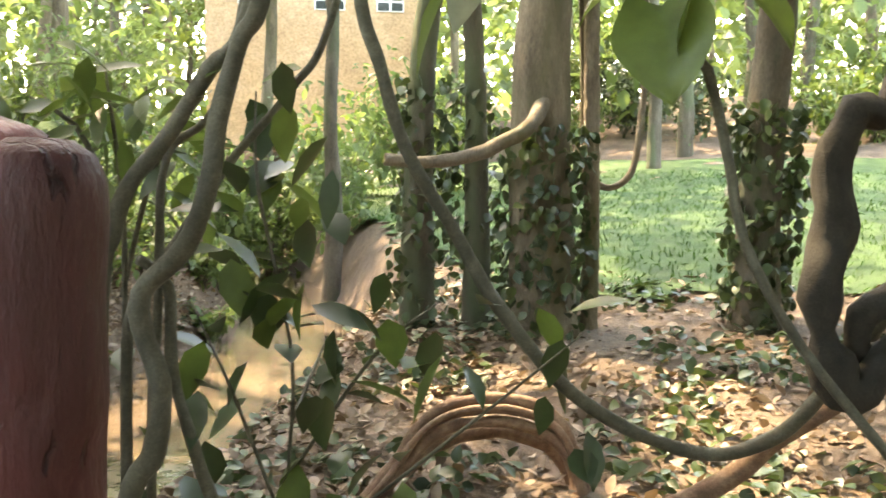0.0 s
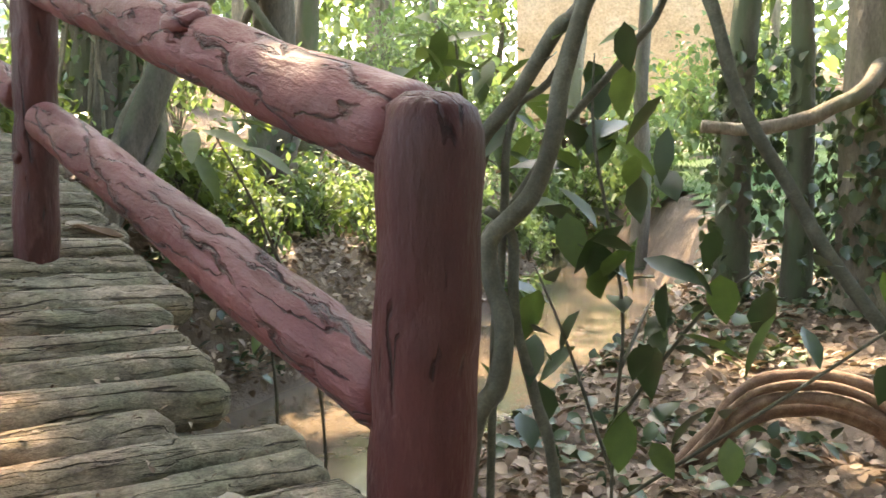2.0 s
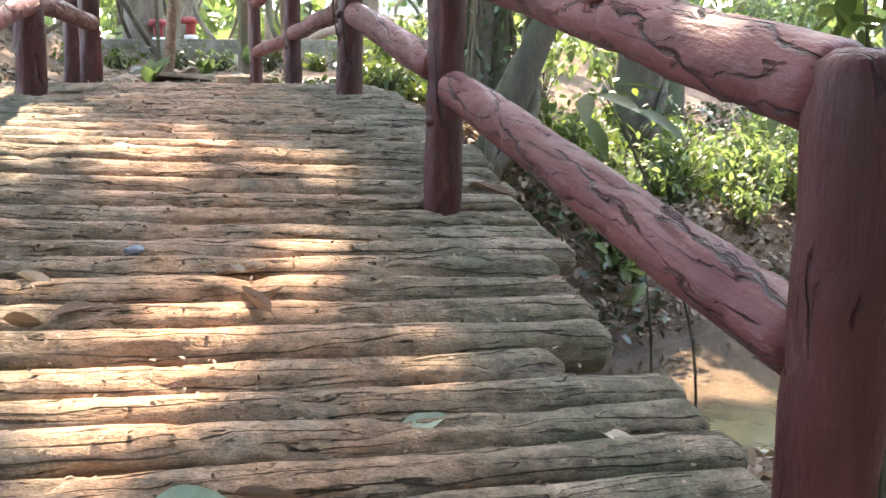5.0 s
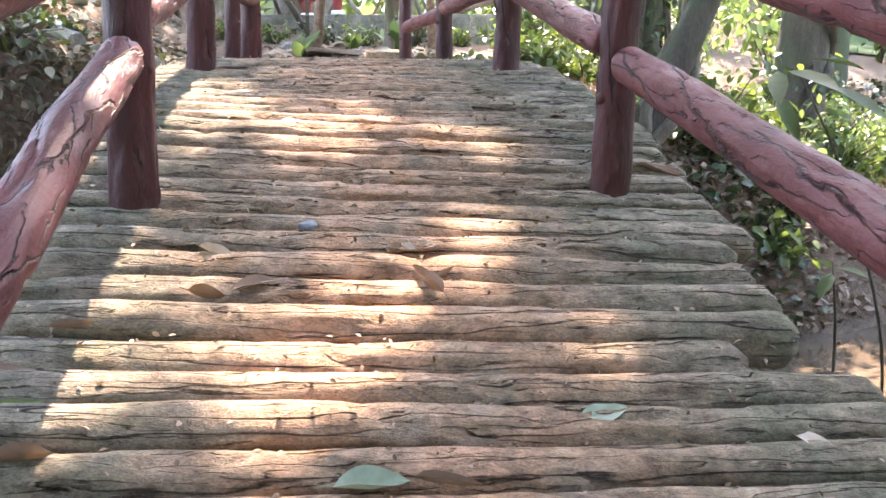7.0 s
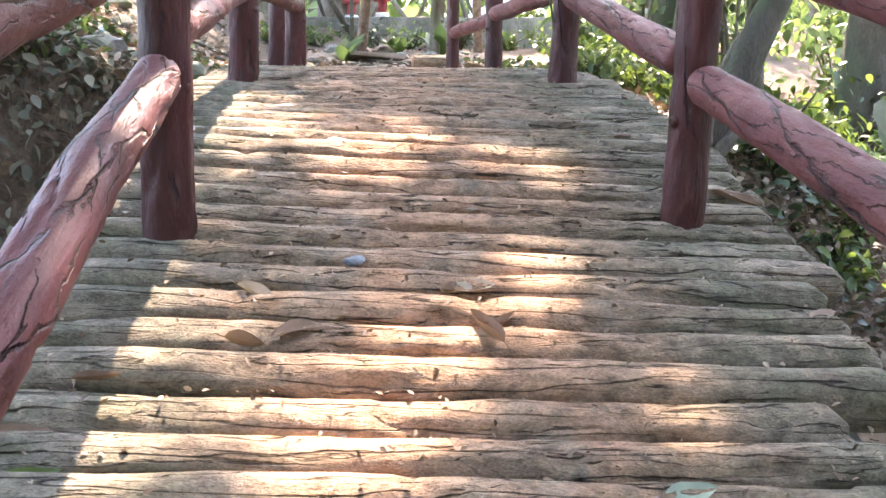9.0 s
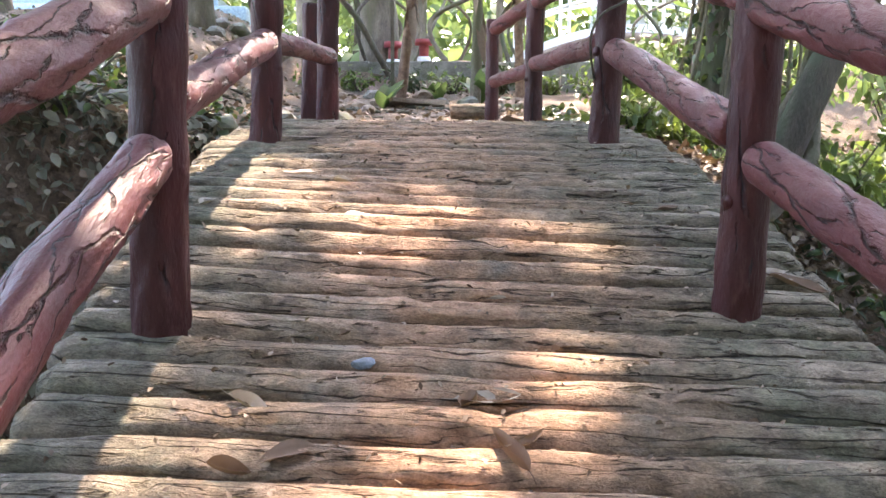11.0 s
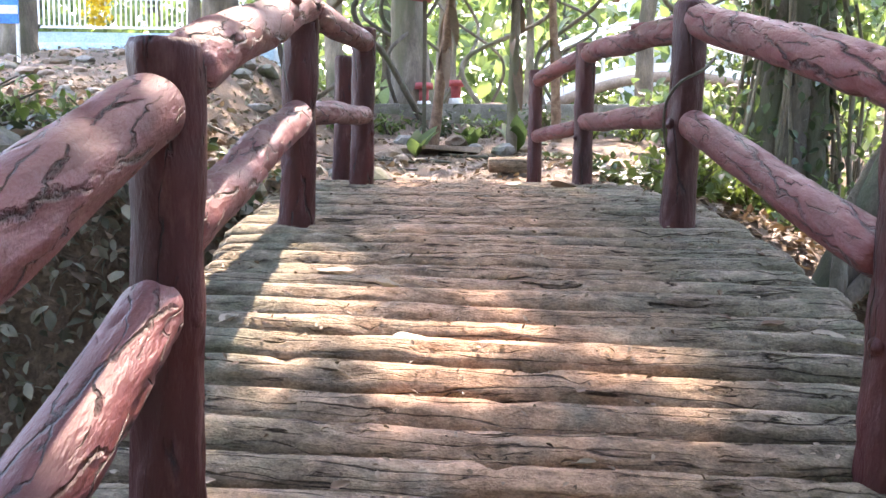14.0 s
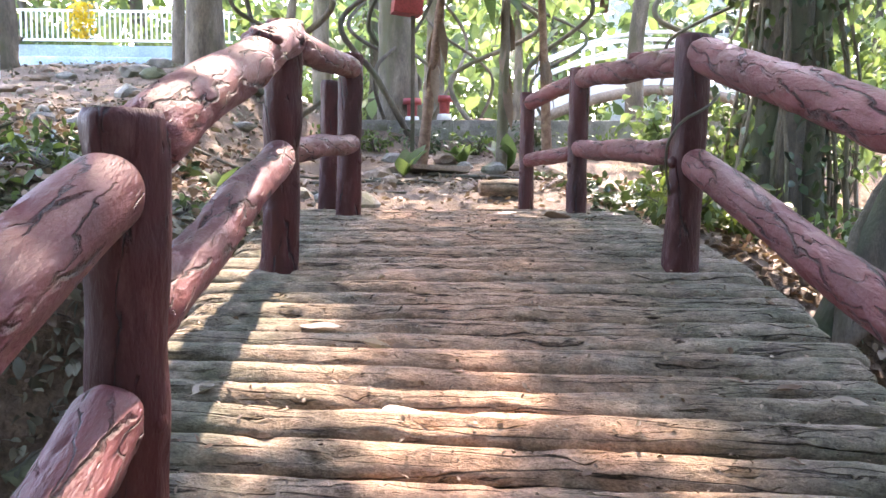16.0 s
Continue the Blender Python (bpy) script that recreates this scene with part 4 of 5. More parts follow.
def near_vines():
    g = ground_z(1.3, 1.95)
    vine([(1.75, 1.6, 3.6), (1.62, 1.68, 2.4), (1.55, 1.74, 1.65), (1.51, 1.78, 1.5), (1.47, 1.81, 1.33), (1.45, 1.81, 1.22), (1.41, 1.84, 1.08), (1.35, 1.91, 0.98), (1.35, 1.90, 0.88), (1.36, 1.87, 0.80), (1.34, 1.87, 0.66), (1.29, 1.91, 0.48), (1.27, 1.95, g - 0.1)], 0.0187, 0.0245, "thick grey-green woody vine, kinked, beside a bridge post", seed=1)
    vine([(1.9, 1.6, 3.4), (1.66, 1.72, 2.1), (1.56, 1.81, 1.56), (1.50, 1.86, 1.45), (1.44, 1.92, 1.31), (1.38, 1.98, 1.20), (1.35, 2.00, 1.09), (1.33, 2.01, 0.99), (1.30, 2.03, 0.4), (1.3, 2.05, g - 0.1)], 0.0173, 0.0187, "grey woody vine slanting beside a bridge post", seed=2)
    vine([(1.70, 1.75, 2.6), (1.57, 1.86, 1.49), (1.47, 1.96, 1.27), (1.44, 1.96, 1.05), (1.43, 1.96, 0.88), (1.41, 1.96, 0.70), (1.40, 1.98, g - 0.1)], 0.0086, 0.0108, "slim dark hanging vine", seed=3)
    vine([(1.95, 1.55, 2.6), (1.76, 1.72, 1.63), (1.68, 1.79, 1.42), (1.58, 1.89, 1.25), (1.50, 1.98, 1.07), (1.42, 2.02, 0.95), (1.36, 1.98, 0.7), (1.36, 2.0, g - 0.1)], 0.0086, 0.0130, "slim dark vine crossing thicker ones", seed=4)
    vine([(1.36, 1.93, 1.05), (1.42, 1.91, 0.99), (1.41, 1.89, 0.81), (1.43, 1.84, 0.62), (1.46, 1.80, 0.40), (1.50, 1.76, g - 0.1)], 0.0122, 0.0151, "straight grey-green vine stem rooted in the ground", seed=5)
    vine([(2.0, 2.0, 3.8), (1.95, 1.85, 2.3), (1.95, 1.81, 1.70), (1.97, 1.76, 1.50), (1.99, 1.70, 1.30), (2.05, 1.60, 1.10), (2.11, 1.49, 0.89), (2.22, 1.32, 0.66), (2.37, 1.11, 0.53), (2.44, 0.95, 0.54), (2.50, 0.80, 0.68), (2.56, 0.60, 1.1), (2.6, 0.5, 2.2), (2.6, 0.5, 3.8)], 0.0173, 0.0187, "long brown vine hanging in a wide loop", seed=6)
    vine([(2.62, 0.45, 3.6), (2.56, 0.52, 2.2), (2.49, 0.63, 1.44), (2.42, 0.72, 1.37), (2.39, 0.765, 1.25), (2.37, 0.77, 1.08), (2.345, 0.785, 0.94), (2.355, 0.75, 0.80), (2.39, 0.70, 0.73), (2.46, 0.58, 0.86), (2.5, 0.5, 1.0)], 0.05, 0.045, "thick dark knotted vine, twisted like a chain", CHAIN_BARK, 0.5, 7)
    vine([(2.50, 0.56, 1.10), (2.45, 0.62, 0.96), (2.41, 0.70, 0.90), (2.44, 0.70, 0.80), (2.52, 0.60, 0.82)], 0.035, 0.03, "thick dark knotted vine, twisted like a chain", CHAIN_BARK, 0.5, 8)
    vine([(2.9, 0.45, 0.95), (2.77, 0.64, 0.77), (2.69, 0.76, 0.65), (2.58, 0.91, 0.54), (2.50, 1.02, 0.43), (2.40, 1.19, 0.33), (2.29, 1.38, 0.27), (2.1, 1.6, 0.0), (2.0, 1.7, ground_z(2.0, 1.7) - 0.1)], 0.0245, 0.0288, "thick pale brown root vine leaning to the ground", TAN_BARK, 0.15, 9)


near_vines()


def blade_at(p, d, length, width, roll=0.0, bend=0.15):
    """A leaf whose base is at p and whose tip points along d."""
    v, f = blade(length, width, 0.25, bend)
    d = Vector(d).normalized()
    m = Matrix.Translation(p) @ d.to_track_quat("X", "Z").to_matrix().to_4x4() @ Matrix.Rotation(roll, 4, "X")
    return [m @ q for q in v], f


def heart_at(p, d, length, width, roll=0.0):
    """A broad heart-shaped leaf with a sunk midrib and a wavy edge."""
    v, f, n, m = [], [], 12, 4
    for i in range(n + 1):
        u = i / n
        half = 0.5 * width * (math.sin(math.pi * min(1.0, 0.16 + 0.84 * u)) ** 0.75) * (1.0 if u < 0.5 else 1.0 - 0.25 * (u - 0.5))
        for k in range(-m, m + 1):
            c = k / m
            back = -0.16 * length * (1 - u) ** 4 * abs(c)
            v.append(Vector((u * length + back, c * half, -0.22 * length * u * u + 0.28 * half * abs(c) + 0.02 * length * math.sin(9 * u + 4 * c))))
    w = 2 * m + 1
    for i in range(n):
        for k in range(w - 1):
            a = i * w + k
            f.append((a, a + 1, a + 1 + w, a + w))
    t = Matrix.Translation(p) @ Vector(d).normalized().to_track_quat("X", "Z").to_matrix().to_4x4() @ Matrix.Rotation(roll, 4, "X")
    return [t @ q for q in v], f


def leaf_plant(name, label, stems, leaves, stem_r, leaf_mat, cat="plant"):
    """A plant: stems, and leaves that are parts of their own."""
    t = thing(name, label, cat)
    base = Vector(stems[0][0])
    t.location = base
    for s in stems:
        piece("stem", mesh_from("stem", *limb([Vector(p) - base for p in s], [stem_r] * (len(s) - 1) + [stem_r * 0.4], 6, 0.05), VINE), t)
    for n, (p, d, length, width, roll) in enumerate(leaves):
        piece("leaf", mesh_from("leaf", *(heart_at if width > 0.12 else blade_at)(Vector(p) - base, d, length, width, roll), leaf_mat if n % 3 else LEAF), t)
    return t


def near_plants():
    rng = random.Random(31)
    heads = [(1.59, 2.40, 1.48), (1.64, 2.34, 1.49), (1.66, 2.31, 1.43), (1.58, 2.41, 1.39), (1.69, 2.30, 1.36), (1.55, 2.45, 1.33), (1.72, 2.25, 1.25), (1.62, 2.35, 1.20)]
    leaves = []
    for h in heads:
        for _ in range(7):
            p = Vector(h) + Vector([rng.uniform(-0.13, 0.13) for _ in range(3)])
            leaves.append((p, (rng.uniform(-1, 1), rng.uniform(-1, 1), rng.uniform(-0.9, 0.1)), rng.uniform(0.11, 0.19), rng.uniform(0.04, 0.06), rng.uniform(-0.6, 0.6)))
    g = ground_z(1.7, 2.5) - 0.05
    leaf_plant("sapling", "young broad-leaved sapling behind a bridge post", [[(1.75, 2.5, g), (1.72, 2.45, 0.5), (1.68, 2.38, 1.1), (1.62, 2.36, 1.5)], [(1.70, 2.42, 0.9), (1.72, 2.30, 1.25), (1.75, 2.22, 1.32)], [(1.66, 2.38, 1.15), (1.58, 2.43, 1.35), (1.5, 2.5, 1.42)]], leaves, 0.008, LEAF, "sapling")
    spots = [(1.60, 1.73, 1.38), (1.71, 1.91, 1.37), (1.69, 2.07, 1.17), (1.64, 1.95, 1.03), (1.62, 1.81, 0.96), (1.70, 1.69, 0.88), (1.78, 1.60, 0.90), (1.68, 1.70, 0.73), (1.84, 1.51, 0.87), (1.59, 1.99, 0.84), (1.65, 1.91, 0.79), (1.90, 1.91, 0.77), (1.85, 1.61, 0.50), (2.11, 1.32, 0.83), (2.13, 1.26, 0.61), (1.75, 1.95, 1.25), (1.80, 1.85, 1.12), (1.55, 1.95, 0.62), (1.70, 1.80, 0.55)]
    leaves = []
    for h in spots:
        leaves.append((h, (rng.uniform(-0.5, 0.5), rng.uniform(-0.5, 0.5), -1), rng.uniform(0.11, 0.16), rng.uniform(0.065, 0.09), rng.uniform(-0.5, 0.5)))
        for _ in range(4):
            p = Vector(h) + Vector([rng.uniform(-0.13, 0.13) for _ in range(3)])
            leaves.append((p, (rng.uniform(-1, 1), rng.uniform(-1, 1), rng.uniform(-1.0, 0.2)), rng.uniform(0.09, 0.17), rng.uniform(0.045, 0.075), rng.uniform(-0.6, 0.6)))
    g = ground_z(1.7, 1.8) - 0.05
    leaf_plant("broadleaf_plant", "dark green plant with drooping pointed leaves", [[(1.72, 1.85, g), (1.70, 1.84, 0.4), (1.68, 1.80, 0.8), (1.66, 1.88, 1.2), (1.70, 1.92, 1.42)], [(1.70, 1.84, 0.5), (1.80, 1.66, 0.8), (1.86, 1.52, 0.93)], [(1.71, 1.84, 0.35), (1.62, 1.92, 0.7), (1.58, 2.0, 0.9)], [(1.72, 1.84, 0.3), (1.95, 1.5, 0.62), (2.13, 1.28, 0.84)], [(1.70, 1.82, 0.65), (1.85, 1.88, 0.74), (1.95, 1.92, 0.80)]], leaves, 0.005, LEAF_DARK)
    leaves = [((1.80, 0.98, 1.54), (-0.6, -0.3, -1.0), 0.20, 0.19, 0.3), ((1.82, 0.93, 1.55), (-0.1, 0.3, -1.0), 0.17, 0.17, -0.2), ((1.84, 0.86, 1.58), (0.5, -0.6, -0.5), 0.17, 0.14, 0.2), ((1.80, 1.02, 1.62), (-0.4, 0.7, -0.5), 0.16, 0.14, 0.0), ((1.9, 0.70, 1.62), (0.3, -0.8, -0.4), 0.16, 0.13, 0.0)]
    leaf_plant("climbing_stem", "brown climbing stem with broad heart-shaped green leaves", [[(2.10, 0.30, ground_z(2.1, 0.3) - 0.05), (2.06, 0.36, 0.4), (1.98, 0.56, 0.67), (1.90, 0.73, 0.90), (1.85, 0.83, 1.10), (1.85, 0.86, 1.24), (1.83, 0.90, 1.42), (1.81, 0.96, 1.58), (1.78, 1.0, 2.6)]], leaves, 0.010, LEAF, "climber")
    leaves = [((1.45, 1.22, 1.56), (-0.35, 0.25, -0.75), 0.19, 0.085, 0.5), ((1.5, 1.2, 1.6), (0.3, 0.4, -0.4), 0.16, 0.07, 0.2)]
    leaf_plant("hanging_twig", "thin twig with a pale grey-green leaf", [[(1.62, 1.05, 2.5), (1.52, 1.15, 1.9), (1.45, 1.22, 1.56)]], leaves, 0.004, PALE_LEAF, "twig")
    # leaves by the near right rail
    leaves = [((1.20, 3.1, 1.25), (0.2, -1, -0.15), 0.24, 0.07, 0.2), ((1.22, 3.1, 1.24), (0.7, -0.6, -0.3), 0.22, 0.065, -0.2), ((1.18, 3.12, 1.25), (-0.4, -0.8, -0.4), 0.2, 0.06, 0.1), ((1.25, 3.05, 1.28), (0.9, 0.1, 0.0), 0.2, 0.06, 0.0), ((1.22, 3.2, 1.18), (0.1, -0.6, -0.6), 0.2, 0.06, 0.2), ((1.3, 3.0, 1.2), (0.5, -0.8, -0.4), 0.2, 0.06, 0.3),
              ((1.46, 3.2, 0.60), (-0.6, -0.3, 0.3), 0.17, 0.055, 0.1), ((1.46, 3.2, 0.60), (0.1, -0.8, 0.1), 0.17, 0.05, 0.0), ((1.46, 3.2, 0.58), (-0.5, -0.5, -0.2), 0.16, 0.05, 0.0)]
    leaf_plant("sapling", "young sapling with long light green leaves by the rail", [[(1.75, 3.3, ground_z(1.75, 3.3) - 0.05), (1.70, 3.25, 0.3), (1.45, 3.15, 0.9), (1.22, 3.08, 1.26)], [(1.55, 3.3, 0.0), (1.52, 3.25, 0.35), (1.46, 3.2, 0.62)]], leaves, 0.006, LEAF_SUN, "sapling")


near_plants()


def roots_and_branches():
    t = thing("exposed_root", "arched tan-brown tree root above leaf litter", "root")
    arch = [(3.35, 3.05, -0.45), (3.59, 2.88, -0.15), (3.67, 2.80, 0.02), (3.78, 2.68, 0.13), (3.95, 2.47, 0.15), (4.08, 2.29, 0.07), (4.13, 2.19, -0.12), (4.13, 2.14, -0.40)]
    for k, (sink, shift, r) in enumerate(((0.0, 0.0, 0.030), (0.055, 0.03, 0.026), (0.10, -0.03, 0.028), (0.19, 0.10, 0.040), (0.03, -0.05, 0.018))):
        pts = [(x + shift, y + shift * 0.6, max(z - sink * smooth(-0.45, 0.1, z), -0.45)) for x, y, z in arch]
        piece("root", mesh_from("root", *limb(pts, [r * 1.3] + [r] * (len(pts) - 3) + [r * 1.4, r * 1.7], 10, 0.04, 0.25, k + 3, freq=9), TAN_BARK), t)
    vine([(5.6, 4.4, 1.36), (5.81, 4.16, 1.34), (6.02, 3.90, 1.39), (6.18, 3.72, 1.49), (6.42, 3.62, 1.62), (6.8, 3.65, 1.9)], 0.045, 0.065, "pale bare branch of the tall brown tree", BARK, 0.12, 21, "branch")
    vine([(7.2, 3.6, 4.5), (7.26, 3.54, 1.92), (7.21, 3.53, 1.41), (7.30, 3.37, 1.15), (7.46, 3.19, 1.27), (7.54, 3.14, 1.73), (7.61, 3.14, 2.34), (7.7, 3.2, 4.5)], 0.03, 0.028, "hanging vine in a narrow loop beside the tall tree", BARK, 0.12, 22)
    vine([(7.15, 3.42, ground_z(7.1, 3.4) - 0.1), (7.17, 3.42, 1.0), (7.2, 3.45, 2.5), (7.3, 3.5, 5)], 0.075, 0.06, "slim pale stem growing beside the tall tree", BARK, 0.12, 23)
    # vines wound round the leaning trunk and the dark trunk
    for n, (base, lean, r, turns, top) in enumerate((((LEAN_X, 7.0), (0.44, 0.0), 0.165, 2.6, 4.2), ((LEAN_X, 7.0), (0.44, 0.0), 0.155, -1.7, 4.2), ((4.6, 9.0), (0, 0), 0.27, 1.8, 3.4), ((4.6, 9.0), (0, 0), 0.29, -1.3, 3.4))):
        z0 = ground_z(*base) - 0.1
        pts = []
        for k in range(15):
            u = k / 14
            a = turns * 6.283 * u + n
            h = top * u
            pts.append((base[0] + lean[0] * h + math.cos(a) * r, base[1] + lean[1] * h + math.sin(a) * r, z0 + h))
        vine(pts, 0.055, 0.035, "thick vine wound round a tree trunk", DARK_BARK if n > 1 else BARK, 0.15, 30 + n)
    vine([(1.02, 5.70, 2.08), (0.94, 5.60, 2.02), (0.83, 5.57, 1.96), (0.79, 5.63, 1.88), (0.80, 5.70, 1.78), (0.83, 5.74, 1.65)], 0.007, 0.006, "thin dry tendril wound round a bridge post", VINE, 0.1, 40)


roots_and_branches()


def aerial_root_tree():
    x, y = 3.45, 10.8
    z = ground_z(x, y)
    t = thing("tree", "broad dark tree with hanging aerial roots and ivy", "tree")
    t.location = (x, y, z)
    rng = random.Random(61)
    parts = []
    for k in range(7):
        a = k * 0.9
        o = Vector((math.cos(a) * 0.24, math.sin(a) * 0.2, 0))
        parts.append(limb([o * 1.5 + Vector((0, 0, -0.2)), o * 1.1 + Vector((0, 0, 1.0)), o * 0.9 + Vector((0.1, 0, 2.5)), o + Vector((0.2, 0, 7.5))], [0.2, 0.15, 0.14, 0.12], 10, 0.3, 0.15, k))
    piece("trunk", mesh_from("trunk", *join(parts), DARK_BARK), t)
    for k in range(22):
        a, d = rng.uniform(0, 6.283), rng.uniform(0.3, 0.85)
        px, py = math.cos(a) * d, math.sin(a) * d * 0.7
        pts = [Vector((px * 0.5, py * 0.5, 3.2)), Vector((px * 0.85 + rng.uniform(-0.1, 0.1), py, 1.8)), Vector((px + rng.uniform(-0.1, 0.1), py, 0.8)), Vector((px * 1.1, py * 1.1, ground_z(x + px * 1.1, y + py * 1.1) - z - 0.05))]
        piece("aerial_root", mesh_from("aerial_root", *limb(pts, [0.02, 0.018, 0.02, 0.026], 6, 0.2, 0.1, k), BARK), t)
    places = []
    for _ in range(1100):
        a = rng.uniform(0, 6.283)
        d = rng.uniform(0.30, 0.75)
        places.append(Vector((math.cos(a) * d, math.sin(a) * d, rng.uniform(0.7, 4.2))))
    piece("ivy", spray("ivy", places, LEAF_DARK, 0.11, 0.6, 62, 0.8), t, "dark green ivy leaves")
    places = [Vector((rng.uniform(0.4, 1.6), rng.uniform(-0.6, 0.4), rng.uniform(0.9, 3.4))) for _ in range(260)]
    piece("climber_leaves", spray("climber_leaves", places, LEAF_SUN, 0.17, 0.5, 63, 0.6), t, "light green climber leaves")


aerial_root_tree()


# ---- beyond the bridge ----
WHITE = surface("white_paint", (0.62, 0.62, 0.60), (0.74, 0.74, 0.72), (0.82, 0.82, 0.80), 2.0, 0.6, 0.15, 0.01)
BLUE = surface("pale_blue_paint", (0.17, 0.26, 0.31), (0.23, 0.33, 0.385), (0.30, 0.40, 0.45), 2.0, 0.6, 0.15, 0.01)
PALE_BLUE = surface("pale_basin_paint", (0.22, 0.34, 0.40), (0.29, 0.42, 0.48), (0.36, 0.50, 0.55), 2.0, 0.6, 0.15, 0.01)
BRIGHT_BLUE = surface("blue_board", (0.02, 0.16, 0.50), (0.03, 0.22, 0.62), (0.05, 0.28, 0.70), 2.0, 0.5, 0.1, 0.01)
TAN = surface("tan_plaster", (0.36, 0.215, 0.115), (0.44, 0.275, 0.15), (0.50, 0.33, 0.20), 0.9, 0.85, 0.2, 0.02)
CREAM = surface("cream_plaster", (0.5, 0.5, 0.46), (0.6, 0.6, 0.55), (0.68, 0.68, 0.63), 0.9, 0.85, 0.2, 0.02)
ROOF = surface("red_brown_roof", (0.14, 0.05, 0.035), (0.2, 0.08, 0.05), (0.26, 0.11, 0.07), 3.0, 0.8, 0.4, 0.02)
GLASS = surface("dark_window_glass", (0.02, 0.025, 0.03), (0.03, 0.035, 0.04), (0.05, 0.055, 0.06), 1.0, 0.08, 0.02, 0.01)
YELLOW = leafy("yellow_petal", (0.55, 0.38, 0.02), (0.75, 0.55, 0.05), 0.6, 0.3)
BOX_RED = surface("faded_red_paint", (0.22, 0.03, 0.03), (0.33, 0.05, 0.05), (0.42, 0.09, 0.08), 4.0, 0.6, 0.2, 0.01)
SLAB = surface("tan_stone_slab", (0.16, 0.115, 0.085), (0.25, 0.185, 0.135), (0.33, 0.25, 0.19), 3.0, 0.9, 0.4, 0.01)


def box(x, y, z, bevel=0.01, jitter=0.0, seed=0):
    """A bevelled box standing on z = 0."""
    bm = bmesh.new()
    bmesh.ops.create_cube(bm, size=1.0, matrix=Matrix.Translation((0, 0, z / 2)) @ Matrix.Diagonal((x, y, z, 1)))
    rng = random.Random(seed)
    for v in bm.verts:
        v.co += Vector([rng.uniform(-jitter, jitter) for _ in range(3)])
    if bevel:
        bmesh.ops.bevel(bm, geom=bm.edges[:], offset=bevel, segments=2, affect="EDGES", profile=0.7)
    return bm


def part(name, bm, mat, parent=None, label="", place=None):
    me = bpy.data.meshes.new(name)
    bm.to_mesh(me)
    bm.free()
    me.materials.append(mat)
    ob = new(name, me)
    ob.parent = parent
    if place is not None:
        ob.matrix_basis = place
    if label:
        ob["label"] = label
    return ob


def rock(x, y, r, seed, mat=None, label="rough grey stone half sunk in soil"):
    bm = bmesh.new()
    bmesh.ops.create_icosphere(bm, subdivisions=2, radius=1.0)
    rng = random.Random(seed)
    s = Vector((r * rng.uniform(0.8, 1.4), r * rng.uniform(0.7, 1.2), r * rng.uniform(0.4, 0.7)))
    for v in bm.verts:
        k = 1 + 0.35 * noise.noise(v.co * 1.3 + Vector((seed, 0, 0)))
        v.co = Vector((v.co.x * s.x, v.co.y * s.y, v.co.z * s.z)) * k
    ob = part("stone", bm, mat or STONE, None, "", pose(x, y, ground_z(x, y) + s.z * 0.3, 0, 0, rng.uniform(0, 360)))
    return tagged(ob, label, "stone", "stones on the ground")


